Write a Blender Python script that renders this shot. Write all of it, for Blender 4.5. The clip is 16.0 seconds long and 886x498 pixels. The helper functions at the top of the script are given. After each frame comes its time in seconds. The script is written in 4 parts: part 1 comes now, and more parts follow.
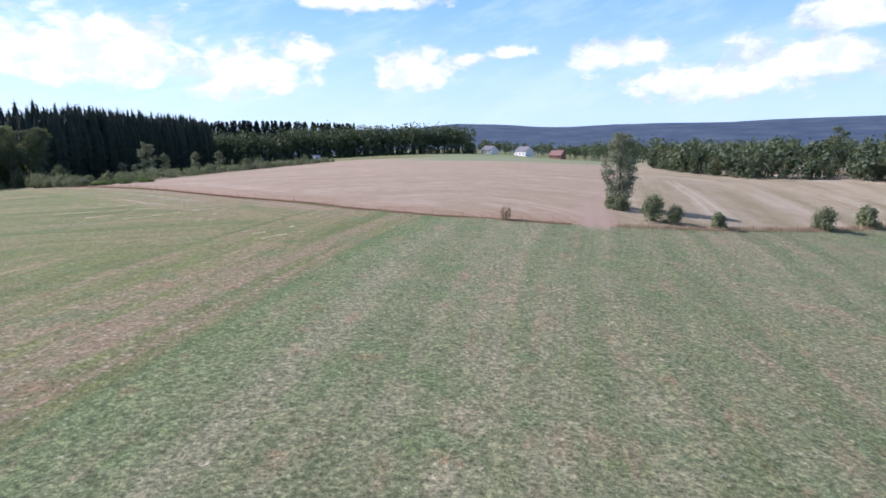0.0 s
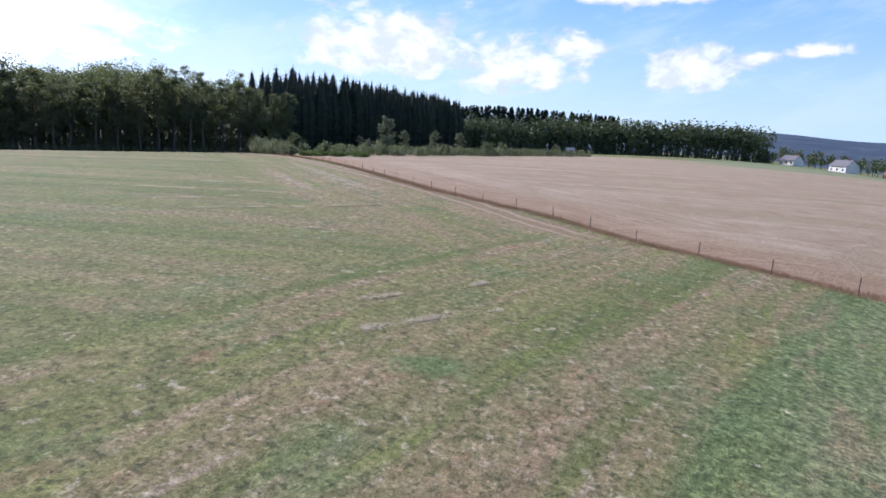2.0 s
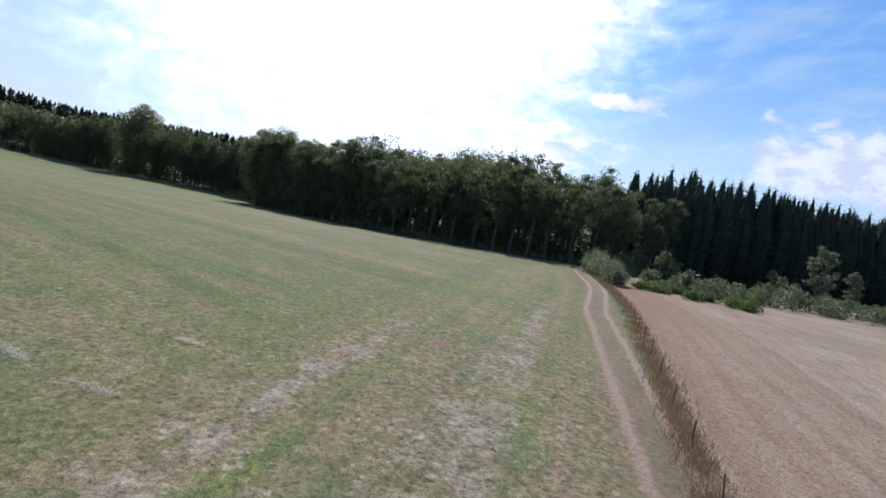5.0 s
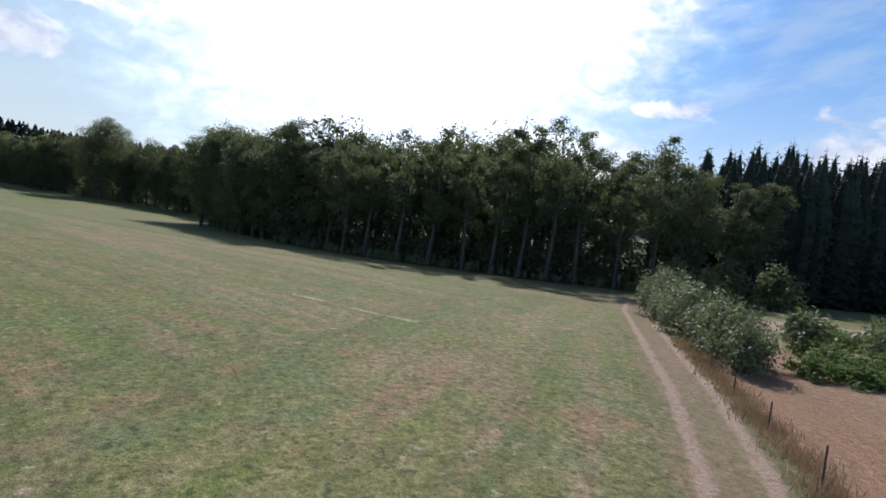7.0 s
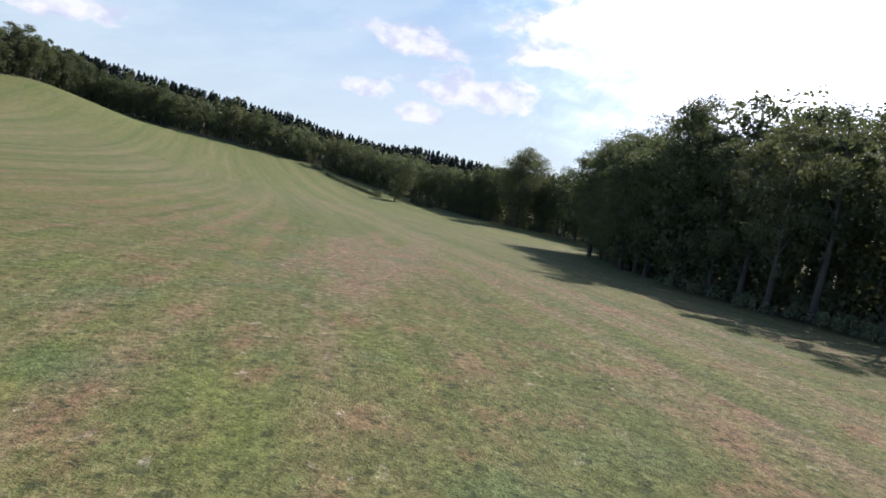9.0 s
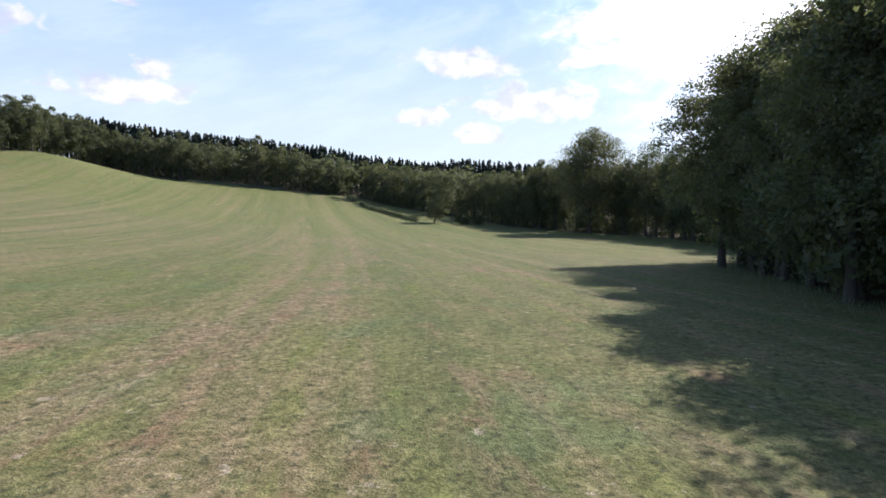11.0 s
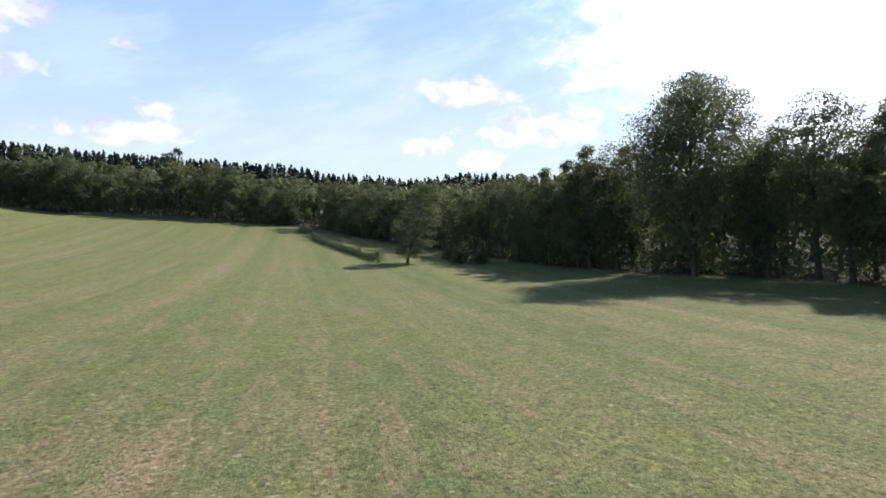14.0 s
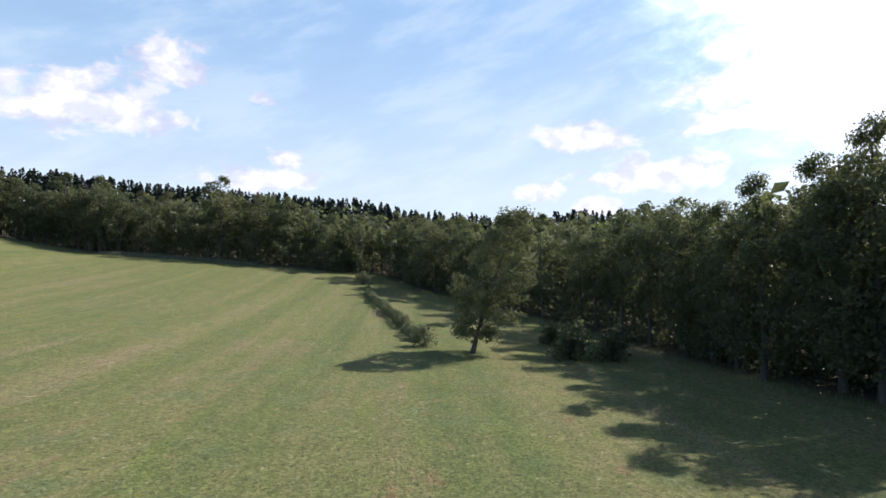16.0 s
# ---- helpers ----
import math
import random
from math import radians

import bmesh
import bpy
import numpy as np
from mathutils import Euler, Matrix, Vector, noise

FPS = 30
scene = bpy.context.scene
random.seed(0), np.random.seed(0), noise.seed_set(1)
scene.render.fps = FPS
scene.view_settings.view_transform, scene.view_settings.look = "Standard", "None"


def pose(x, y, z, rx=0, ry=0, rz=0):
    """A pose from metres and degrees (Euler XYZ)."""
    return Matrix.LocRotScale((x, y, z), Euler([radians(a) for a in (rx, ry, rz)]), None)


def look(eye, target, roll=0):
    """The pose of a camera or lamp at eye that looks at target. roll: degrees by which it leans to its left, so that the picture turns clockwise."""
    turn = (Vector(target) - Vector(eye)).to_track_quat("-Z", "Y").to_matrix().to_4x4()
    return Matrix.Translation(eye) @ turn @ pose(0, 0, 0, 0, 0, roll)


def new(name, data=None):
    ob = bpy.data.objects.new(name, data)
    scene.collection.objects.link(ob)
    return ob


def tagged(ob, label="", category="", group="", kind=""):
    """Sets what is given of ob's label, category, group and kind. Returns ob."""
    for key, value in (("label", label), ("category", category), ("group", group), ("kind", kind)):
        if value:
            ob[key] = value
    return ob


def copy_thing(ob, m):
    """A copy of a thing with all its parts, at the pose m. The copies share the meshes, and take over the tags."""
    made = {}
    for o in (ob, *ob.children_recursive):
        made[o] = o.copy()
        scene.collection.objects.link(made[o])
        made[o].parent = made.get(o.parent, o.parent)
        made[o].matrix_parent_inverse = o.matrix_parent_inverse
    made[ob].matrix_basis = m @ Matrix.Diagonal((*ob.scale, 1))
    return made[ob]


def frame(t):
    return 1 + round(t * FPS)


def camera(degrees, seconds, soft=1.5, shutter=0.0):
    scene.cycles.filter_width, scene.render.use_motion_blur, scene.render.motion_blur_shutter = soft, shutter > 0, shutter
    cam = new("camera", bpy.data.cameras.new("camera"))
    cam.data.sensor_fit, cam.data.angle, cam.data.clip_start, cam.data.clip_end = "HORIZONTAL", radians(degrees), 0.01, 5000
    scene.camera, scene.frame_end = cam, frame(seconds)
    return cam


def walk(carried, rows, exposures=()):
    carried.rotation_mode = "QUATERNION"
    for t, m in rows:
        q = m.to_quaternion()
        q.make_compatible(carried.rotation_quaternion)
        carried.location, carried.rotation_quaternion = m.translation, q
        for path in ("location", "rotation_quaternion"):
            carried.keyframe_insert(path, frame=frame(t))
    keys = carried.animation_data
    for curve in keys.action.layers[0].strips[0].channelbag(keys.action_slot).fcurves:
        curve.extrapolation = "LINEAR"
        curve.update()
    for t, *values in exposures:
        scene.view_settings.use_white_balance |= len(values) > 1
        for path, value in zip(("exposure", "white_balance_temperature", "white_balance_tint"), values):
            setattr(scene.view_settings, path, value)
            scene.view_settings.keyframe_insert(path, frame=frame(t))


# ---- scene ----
cam = camera(75.4, 16.0, soft=1.65)
PATH = [
    (0, (-0.00, -0.00, 12.00), (-0.42, 19.66, 8.39), -1.1),
    (0.2, (-0.72, 3.31, 11.64), (-1.22, 23.01, 8.19), -1.1),
    (0.5, (-1.61, 8.15, 11.27), (-2.20, 27.83, 7.74), -0.6),
    (0.7, (-2.00, 11.28, 11.22), (-3.39, 30.91, 7.69), 4.6),
    (1, (-2.85, 16.64, 11.13), (-4.56, 36.23, 7.50), 6.5),
    (1.2, (-3.95, 21.15, 10.75), (-7.06, 40.52, 6.87), 13.6),
    (1.5, (-6.11, 28.58, 9.89), (-11.67, 47.28, 5.46), 12.0),
    (1.7, (-7.55, 33.30, 9.51), (-14.42, 51.62, 5.36), 7.1),
    (2, (-9.27, 39.49, 9.33), (-17.60, 57.26, 5.48), 3.3),
    (2.2, (-9.96, 42.85, 9.34), (-19.79, 59.83, 5.47), 4.1),
    (2.5, (-10.72, 46.89, 9.35), (-23.30, 62.14, 6.33), 2.1),
    (2.7, (-11.37, 49.14, 9.29), (-24.56, 63.88, 6.33), 1.1),
    (3, (-12.82, 52.95, 9.18), (-26.62, 67.14, 6.32), 1.8),
    (3.2, (-14.17, 56.34, 9.32), (-28.34, 70.17, 6.47), 2.9),
    (3.5, (-16.70, 61.79, 9.57), (-31.29, 75.13, 6.56), 3.5),
    (3.7, (-18.60, 64.87, 9.54), (-33.54, 77.91, 6.90), 2.7),
    (4, (-21.31, 68.44, 9.49), (-37.72, 79.64, 7.19), -3.2),
    (4.2, (-22.77, 70.29, 9.79), (-39.90, 80.40, 7.70), -1.2),
    (4.5, (-24.98, 72.94, 10.35), (-42.82, 81.78, 8.48), 7.1),
    (4.7, (-26.90, 75.05, 10.34), (-44.90, 83.56, 8.51), 9.9),
    (6.8, (-60.11, 102.30, 9.21), (-78.86, 109.13, 7.94), 7.8),
    (7, (-63.08, 103.65, 8.97), (-81.86, 110.41, 7.69), 7.6),
    (7.2, (-65.77, 104.54, 8.72), (-84.64, 111.04, 7.38), 7.3),
    (7.5, (-69.19, 105.54, 8.52), (-88.54, 110.34, 7.02), 2.2),
    (7.7, (-71.11, 106.33, 8.79), (-90.73, 109.87, 7.17), 0.9),
    (8, (-74.71, 107.46, 9.28), (-94.62, 108.06, 7.47), 1.7),
    (8.5, (-84.02, 108.68, 7.96), (-103.57, 104.84, 6.17), 5.2),
    (9, (-91.02, 110.02, 7.22), (-109.50, 102.64, 5.16), 8.7),
    (9.2, (-94.03, 109.87, 7.07), (-112.07, 101.50, 4.89), 11.6),
    (11.3, (-138.44, 98.19, 5.05), (-155.78, 88.33, 3.58), -2.1),
    (11.5, (-142.35, 96.89, 4.75), (-159.75, 87.15, 3.28), -3.0),
    (11.7, (-146.04, 95.62, 4.43), (-163.54, 86.04, 3.01), -4.0),
    (12, (-152.18, 93.13, 4.03), (-169.87, 83.90, 2.64), -7.8),
    (12.2, (-157.24, 90.71, 3.88), (-174.97, 81.56, 2.52), -8.4),
    (12.5, (-164.96, 86.81, 3.77), (-182.68, 77.65, 2.48), -8.3),
    (12.7, (-169.22, 84.70, 3.73), (-186.92, 75.42, 2.84), -6.8),
    (13, (-175.00, 82.08, 3.70), (-192.54, 72.50, 2.87), -5.4),
    (13.2, (-179.19, 80.31, 3.86), (-196.63, 70.56, 3.00), -4.6),
    (13.5, (-185.78, 76.98, 4.41), (-202.89, 66.65, 3.68), -1.8),
    (13.7, (-190.09, 74.09, 4.75), (-206.98, 63.40, 4.11), 1.2),
    (14, (-196.93, 69.71, 4.99), (-214.15, 59.56, 4.50), -2.4),
    (14.2, (-202.09, 67.42, 4.98), (-219.75, 58.07, 4.35), -8.4),
    (14.5, (-209.89, 64.39, 4.95), (-227.75, 55.40, 4.28), -12.6),
    (14.7, (-214.50, 62.06, 5.10), (-232.33, 53.03, 4.41), -12.7),
    (15, (-220.73, 58.01, 5.57), (-238.57, 48.99, 5.02), -12.3),
    (15.2, (-224.74, 55.08, 5.82), (-242.32, 45.59, 6.84), -6.0),
    (15.5, (-230.49, 51.07, 6.18), (-246.74, 39.49, 7.41), -0.6),
    (15.7, (-234.02, 49.05, 6.51), (-250.12, 37.25, 7.74), -1.5),
    (16, (-239.01, 46.69, 7.10), (-253.99, 33.49, 8.30), -0.8),
]
walk(cam, [(t, look(eye, target, roll)) for t, eye, target, roll in PATH], exposures=[(0, 0.43, 5500, 28), (1, 0.38, 5500, 28), (2, 0.27, 5500, 26), (3, 0.24, 5480, 23), (3.5, 0.18, 5500, 20), (4.5, 0.0, 5520, 19), (7, -0.1, 5780, 19), (8, 0.0, 5850, 21), (9, 0.08, 5950, 23), (11.5, 0.34, 5950, 26), (12.5, 0.28, 5950, 25), (13.2, 0.33, 5950, 24), (16, 0.28, 6050, 24)])

# ---- light ----
SUN_YAW, SUN_UP = 72.0, 38.5          # yaw to the left of +y
sky_world = bpy.data.worlds.new("sky")
scene.world = sky_world
sky_world.use_nodes = True
wn = sky_world.node_tree.nodes
sky = wn.new("ShaderNodeTexSky")
sky.sky_type = "NISHITA"
sky.sun_disc = False
sky.sun_elevation = radians(SUN_UP)
sky.sun_rotation = radians(-SUN_YAW)
sky.altitude = 300
sky.air_density = 1.0
sky.dust_density = 0.9
sky.ozone_density = 2.0
wn["Background"].inputs["Strength"].default_value = 0.10
sky_world.node_tree.links.new(sky.outputs[0], wn["Background"].inputs["Color"])
sun_data = bpy.data.lights.new("sun", "SUN")
sun_data.energy, sun_data.angle, sun_data.color = 5.0, radians(0.55), (1.0, 0.94, 0.84)
sun = new("sun", sun_data)
a, e = radians(SUN_YAW), radians(SUN_UP)
SUN_DIR = Vector((-math.sin(a) * math.cos(e), math.cos(a) * math.cos(e), math.sin(e)))
sun.matrix_world = look(SUN_DIR * 200, (0, 0, 0))

# ---- terrain ----
COEF = (3.045, 5.566, -1.219, -4.038, 3.706, 1.592, -4.461, 2.708, -1.227, -1.400)


def soft_clip(v, lo, hi, s=12.0):
    """Clips smoothly over about s metres at both ends."""
    v = np.asarray(v, float)
    v = lo + s * np.logaddexp(0, (v - lo) / s)
    return hi - s * np.logaddexp(0, (hi - v) / s)


def smooth(a, b, v):
    u = np.clip((np.asarray(v, float) - a) / (b - a), 0, 1)
    return u * u * (3 - 2 * u)


def height(x, y):
    """The lie of the land: gentle fields near, wooded ridges far off."""
    x, y = np.asarray(x, float), np.asarray(y, float)
    u, v = (soft_clip(x, -360, 66) + 120) / 150, (soft_clip(y, -112, 152) - 60) / 100
    c = COEF
    z = c[0] + c[1] * u + c[2] * v + c[3] * u * u + c[4] * u * v + c[5] * v * v + c[6] * u ** 3 + c[7] * u * u * v + c[8] * u * v * v + c[9] * v ** 3
    z = z + np.clip(-120 - y, 0, 130) * 0.115 + np.clip(-380 - x, 0, 150) * 0.03
    z = z + 7.0 * smooth(-290, -240, x) * smooth(-70, -142, y) * (1 - 0.85 * smooth(-255, -170, x))
    z = z - 5 * smooth(230, 420, y) * smooth(20, 160, x) - 4 * smooth(110, 400, x)
    ridge = 76 + 22 * np.sin(x / 610 + 0.9) + 9 * np.sin(x / 233 + 2) + 5 * np.sin(x / 97)
    far = smooth(900, 2900, np.hypot(x, y - 100) + 0.25 * x)
    z = z + ridge * far * smooth(300, 1500, y - 0.3 * np.abs(x + 200) * (x < -200))
    return z


def ground_z(x, y):
    return float(height(x, y))


def line_dist(x, y, line):
    """Distance to a polyline, and the signed side (left of its direction is positive)."""
    best, side = np.full(np.shape(x), 1e9), np.zeros(np.shape(x))
    for (x0, y0), (x1, y1) in zip(line, line[1:]):
        dx, dy = x1 - x0, y1 - y0
        t = np.clip(((x - x0) * dx + (y - y0) * dy) / (dx * dx + dy * dy), 0, 1)
        d = np.hypot(x - x0 - t * dx, y - y0 - t * dy)
        s = np.sign(dx * (y - y0) - dy * (x - x0))
        near = d < best
        best, side = np.where(near, d, best), np.where(near, s, side)
    return best, side


def resample(line, step):
    pts, left = [], 0.0
    for (x0, y0), (x1, y1) in zip(line, line[1:]):
        n = math.hypot(x1 - x0, y1 - y0)
        while left < n:
            f = left / n
            pts.append((x0 + f * (x1 - x0), y0 + f * (y1 - y0), math.atan2(y1 - y0, x1 - x0)))
            left += step
        left -= n
    return pts


def along(x, y, line, fade=4.0):
    """1 beside the polyline, fading to 0 past both of its ends."""
    out = 1.0
    for (x0, y0), (x1, y1) in ((line[0], line[1]), (line[-1], line[-2])):
        n = math.hypot(x1 - x0, y1 - y0)
        out = out * smooth(0, fade, ((x - x0) * (x1 - x0) + (y - y0) * (y1 - y0)) / n)
    return out


FENCE = [(-86, 125.3), (-72, 115.8), (-62.4, 108.9), (-46, 95.9), (-39, 90.4), (-33.2, 86.2), (-26.5, 82.3), (-20, 79.3), (-13.8, 75), (-3, 71.2), (6, 70), (14, 69.4)]
FENCE_EAST = [(20, 69.6), (33.3, 72.4), (52.6, 79.7), (75, 91), (120, 116), (170, 140)]
TRACK = [(-14, 72.6), (-20, 76.1), (-22.8, 78.2), (-26.7, 81), (-33.7, 85.9), (-43, 92.2), (-60.7, 104.5), (-71, 113.1), (-77, 117.6), (-83, 121.6), (-98.3, 132), (-108, 140)]
TRAM = [(53, 145), (49.4, 128.6), (44.8, 106.2), (41.5, 93), (38.5, 82)]
FARM_TRACK = [(16.5, 66), (17.5, 70), (22, 92), (30, 122), (40, 155), (55, 190)]
STRIP = [(-16, -40), (-14.9, 16.9), (-13.6, 25), (-11.7, 37.6), (-8.8, 53.5), (-6, 64), (-4, 71)]
WOOD = [(-124, 176), (-121, 162), (-121, 150), (-123, 139), (-127, 131), (-132, 123), (-138, 116.5), (-145, 112), (-152, 109), (-160, 106.4), (-169, 102.7), (-178, 100.7), (-186, 98.2), (-193, 96.4), (-203, 95.2), (-209, 98.5), (-226, 104), (-246, 99), (-262, 88),
        (-277, 72), (-282.5, 54.5), (-288.5, 39), (-297.5, 24), (-304, 16), (-314, 2), (-324, -20), (-333, -46), (-340, -65), (-330, -76), (-318, -90), (-293, -118), (-276, -147), (-256, -143), (-225, -137), (-190, -133), (-140, -136), (-80, -140)]
# pale swaths of cut grass left lying
SWATHS = [[(-39, 63.3), (-36.5, 65.9), (-34.5, 68.7), (-31.1, 74.1)], [(-29.6, 67.9), (-29, 68.9)], [(-28.7, 63.6), (-29.1, 64.1), (-28.4, 64.6), (-27.4, 64.5), (-28, 63.9)],
          [(-42.4, 65.1), (-41, 67.3), (-40, 70.3)], [(-48.7, 74.5), (-46.5, 76.1), (-45, 78)], [(-49.6, 79.1), (-47.9, 81)], [(-50.3, 67.9), (-44.9, 70.5), (-39.2, 74)],
          [(-18, 59.5), (-17.3, 61)], [(-20.1, 55.8), (-19.1, 57.4)], [(-18.3, 53.5), (-17.5, 55), (-15.6, 58.2)], [(-92.4, 106.5), (-88.6, 109.6), (-86.5, 111.4)]]
# worn pale streaks in the turf
STREAKS = [[(-35, 73.6), (-38.7, 76.8), (-46.3, 82.3), (-56, 90)], [(-33, 80.2), (-39.3, 84), (-52, 93.2), (-66, 104)], [(-30, 76), (-36, 80.5), (-50, 90.8)],
           [(-262, -12), (-250.6, 1.5), (-231.7, 18.4), (-206.4, 39.5), (-190, 54)], [(-262, -22), (-231.4, 4), (-205, 28)], [(-244, 6.3), (-214, 33), (-182.6, 61), (-172, 69)],
           [(17.5, 66), (20.5, 53), (27, 40), (30, 20)], [(12, 40), (10.9, 28.4), (9.4, 10)], [(16.7, 30), (16.5, 10)], [(-110, 96), (-140, 84), (-170, 70)], [(-100, 103), (-130, 92), (-160, 79)]]

# ---- material helpers ----


def material(name):
    m = bpy.data.materials.new(name)
    m.use_nodes = True
    return m, m.node_tree.nodes, m.node_tree.links, m.node_tree.nodes["Principled BSDF"]


def noise_node(n, l, coord, scale, detail=4.0, rough=0.55, dist=0.0):
    t = n.new("ShaderNodeTexNoise")
    t.inputs["Scale"].default_value, t.inputs["Detail"].default_value = scale, detail
    t.inputs["Roughness"].default_value, t.inputs["Distortion"].default_value = rough, dist
    l.new(coord, t.inputs["Vector"])
    return t.outputs["Fac"]


def ramp(n, l, fac, stops):
    r = n.new("ShaderNodeValToRGB")
    el = r.color_ramp.elements
    while len(el) < len(stops):
        el.new(0.5)
    for s, (p, c) in zip(el, stops):
        s.position, s.color = p, (*c, 1) if len(c) == 3 else c
    l.new(fac, r.inputs["Fac"])
    return r.outputs["Color"]


def span(n, l, value, a, b, lo=0.0, hi=1.0):
    r = n.new("ShaderNodeMapRange")
    r.interpolation_type = "SMOOTHSTEP"
    for k, v in zip(("From Min", "From Max", "To Min", "To Max"), (a, b, lo, hi)):
        r.inputs[k].default_value = v
    l.new(value, r.inputs["Value"])
    return r.outputs["Result"]


def calc(n, l, op, a, b=None):
    m = n.new("ShaderNodeMath")
    m.operation = op
    for i, v in enumerate((a, b)):
        if v is None:
            continue
        if isinstance(v, (int, float)):
            m.inputs[i].default_value = v
        else:
            l.new(v, m.inputs[i])
    return m.outputs[0]


def mix(n, l, fac, a, b, kind="MIX"):
    m = n.new("ShaderNodeMix")
    m.data_type, m.blend_type = "RGBA", kind
    for key, v in ((0, fac), (6, a), (7, b)):
        if isinstance(v, (int, float)):
            m.inputs[key].default_value = v
        elif isinstance(v, tuple):
            m.inputs[key].default_value = (*v, 1)
        else:
            l.new(v, m.inputs[key])
    return m.outputs[2]


def mapped(n, l, coord, scale=(1, 1, 1), turn=0.0):
    m = n.new("ShaderNodeMapping")
    m.inputs["Rotation"].default_value = (0, 0, radians(turn))
    l.new(coord, m.inputs["Vector"])
    k = n.new("ShaderNodeMapping")
    k.inputs["Scale"].default_value = scale
    l.new(m.outputs[0], k.inputs["Vector"])
    return k.outputs[0]


def bump(n, l, bsdf, value, strength, distance):
    b = n.new("ShaderNodeBump")
    b.inputs["Strength"].default_value, b.inputs["Distance"].default_value = strength, distance
    l.new(value, b.inputs["Height"])
    l.new(b.outputs[0], bsdf.inputs["Normal"])


def attribute(n, name):
    t = n.new("ShaderNodeAttribute")
    t.attribute_name = name
    return t.outputs["Fac"]


def ground_material():
    m, n, l, bsdf = material("meadow_and_fields")
    co = n.new("ShaderNodeTexCoord").outputs["Object"]
    axes = n.new("ShaderNodeSeparateXYZ")
    l.new(co, axes.inputs[0])
    px, py = axes.outputs[0], axes.outputs[1]

    def plus(a, b):
        return calc(n, l, "ADD", a, b)

    def times(a, b):
        return calc(n, l, "MULTIPLY", a, b)

    def grown(value, k):
        return times(calc(n, l, "SUBTRACT", value, 0.5), k)

    def vector(a, b):
        v = n.new("ShaderNodeCombineXYZ")
        for socket, value in zip(v.inputs, (a, b)):
            l.new(value, socket)
        return v.outputs[0]

    def rows_noise(across, length, detail=4, rough=0.6):
        field, fence, strip = (noise_node(n, l, mapped(n, l, v, (across, length, 1)), 1.0, detail, rough) for v in rowed)
        return mix(n, l, by_strip, mix(n, l, by_fence, field, fence), strip)

    fence_off, strip_off, dry = attribute(n, "fence_off"), attribute(n, "strip_off"), attribute(n, "dry")
    big = noise_node(n, l, co, 0.035, 4)
    mid = noise_node(n, l, co, 0.30, 4, 0.6)
    small = noise_node(n, l, co, 1.7, 5, 0.65)
    fine = noise_node(n, l, co, 6.5, 4, 0.7)
    speck = noise_node(n, l, co, 3.4, 5, 0.72)
    grit = noise_node(n, l, co, 11.0, 4, 0.7)
    blade = noise_node(n, l, co, 24.0, 3, 0.75)
    jag = grown(noise_node(n, l, co, 2.2, 4, 0.6), 1.3)
    # mowing rows: curved over the meadow, along the fence and the strip at the headlands
    s = calc(n, l, "SUBTRACT", -80.0, px)
    bent = calc(n, l, "MINIMUM", s, 150.0)
    curve = plus(py, plus(times(s, 0.577), plus(times(times(bent, bent), 0.00139), times(calc(n, l, "SUBTRACT", s, bent), 0.417))))
    turned = plus(times(px, -0.82), times(py, 0.57))
    sway = grown(noise_node(n, l, co, 0.09, 2), 1.6)
    by_fence = times(span(n, l, plus(calc(n, l, "ABSOLUTE", fence_off), plus(jag, sway)), 15.5, 12.5), span(n, l, px, -104.0, -96.0))
    by_strip = span(n, l, plus(strip_off, plus(jag, sway)), 16.0, 13.5)
    by_strip = calc(n, l, "MAXIMUM", by_strip, times(span(n, l, plus(strip_off, plus(jag, sway)), 46.0, 38.0), span(n, l, plus(py, times(sway, 2.0)), 52.0, 42.0)))
    rowed = (vector(times(curve, 0.82), px), vector(fence_off, turned), vector(strip_off, py))
    streak = rows_noise(0.95, 0.018, 3, 0.65)
    swath = rows_noise(0.17, 0.006, 2, 0.5)
    bands = rows_noise(0.42, 0.009, 2, 0.5)
    tuft = rows_noise(1.5, 0.42, 4, 0.65)
    east = span(n, l, plus(strip_off, jag), 0.5, -0.5)
    fresh = span(n, l, px, -195.0, -228.0)      # greener towards the western end
    worn = calc(n, l, "SUBTRACT", span(n, l, px, -84.0, -112.0), fresh)
    calm = span(n, l, px, -150.0, -225.0, 1.1, 0.65)      # the western rows show less
    # living grass, swath by swath
    tone = plus(plus(times(swath, 0.30), times(plus(times(bands, calm), times(calc(n, l, "SUBTRACT", 1.0, calm), 0.5)), 0.38)), plus(times(mid, 0.22), grown(tuft, 0.18)))
    cool = ramp(n, l, tone, [(0.34, (0.136, 0.155, 0.076)), (0.47, (0.193, 0.199, 0.105)), (0.60, (0.262, 0.238, 0.150))])
    warm = ramp(n, l, tone, [(0.34, (0.118, 0.142, 0.046)), (0.47, (0.176, 0.180, 0.062)), (0.60, (0.246, 0.210, 0.092))])
    young = ramp(n, l, tone, [(0.34, (0.120, 0.155, 0.046)), (0.47, (0.178, 0.190, 0.064)), (0.60, (0.246, 0.220, 0.094))])
    lush = calc(n, l, "MAXIMUM", times(east, 0.86), times(attribute(n, "slope"), 0.25))
    green = mix(n, l, lush, warm, cool)
    green = mix(n, l, times(fresh, 0.85), green, young)
    band = times(span(n, l, strip_off, -7.0, -1.0, 0.0, 0.42), east)
    green = mix(n, l, band, green, (0.100, 0.166, 0.048))
    # dead straw lying in the rows
    straw = ramp(n, l, speck, [(0.3, (0.218, 0.148, 0.084)), (0.55, (0.288, 0.213, 0.134)), (0.75, (0.39, 0.315, 0.232))])
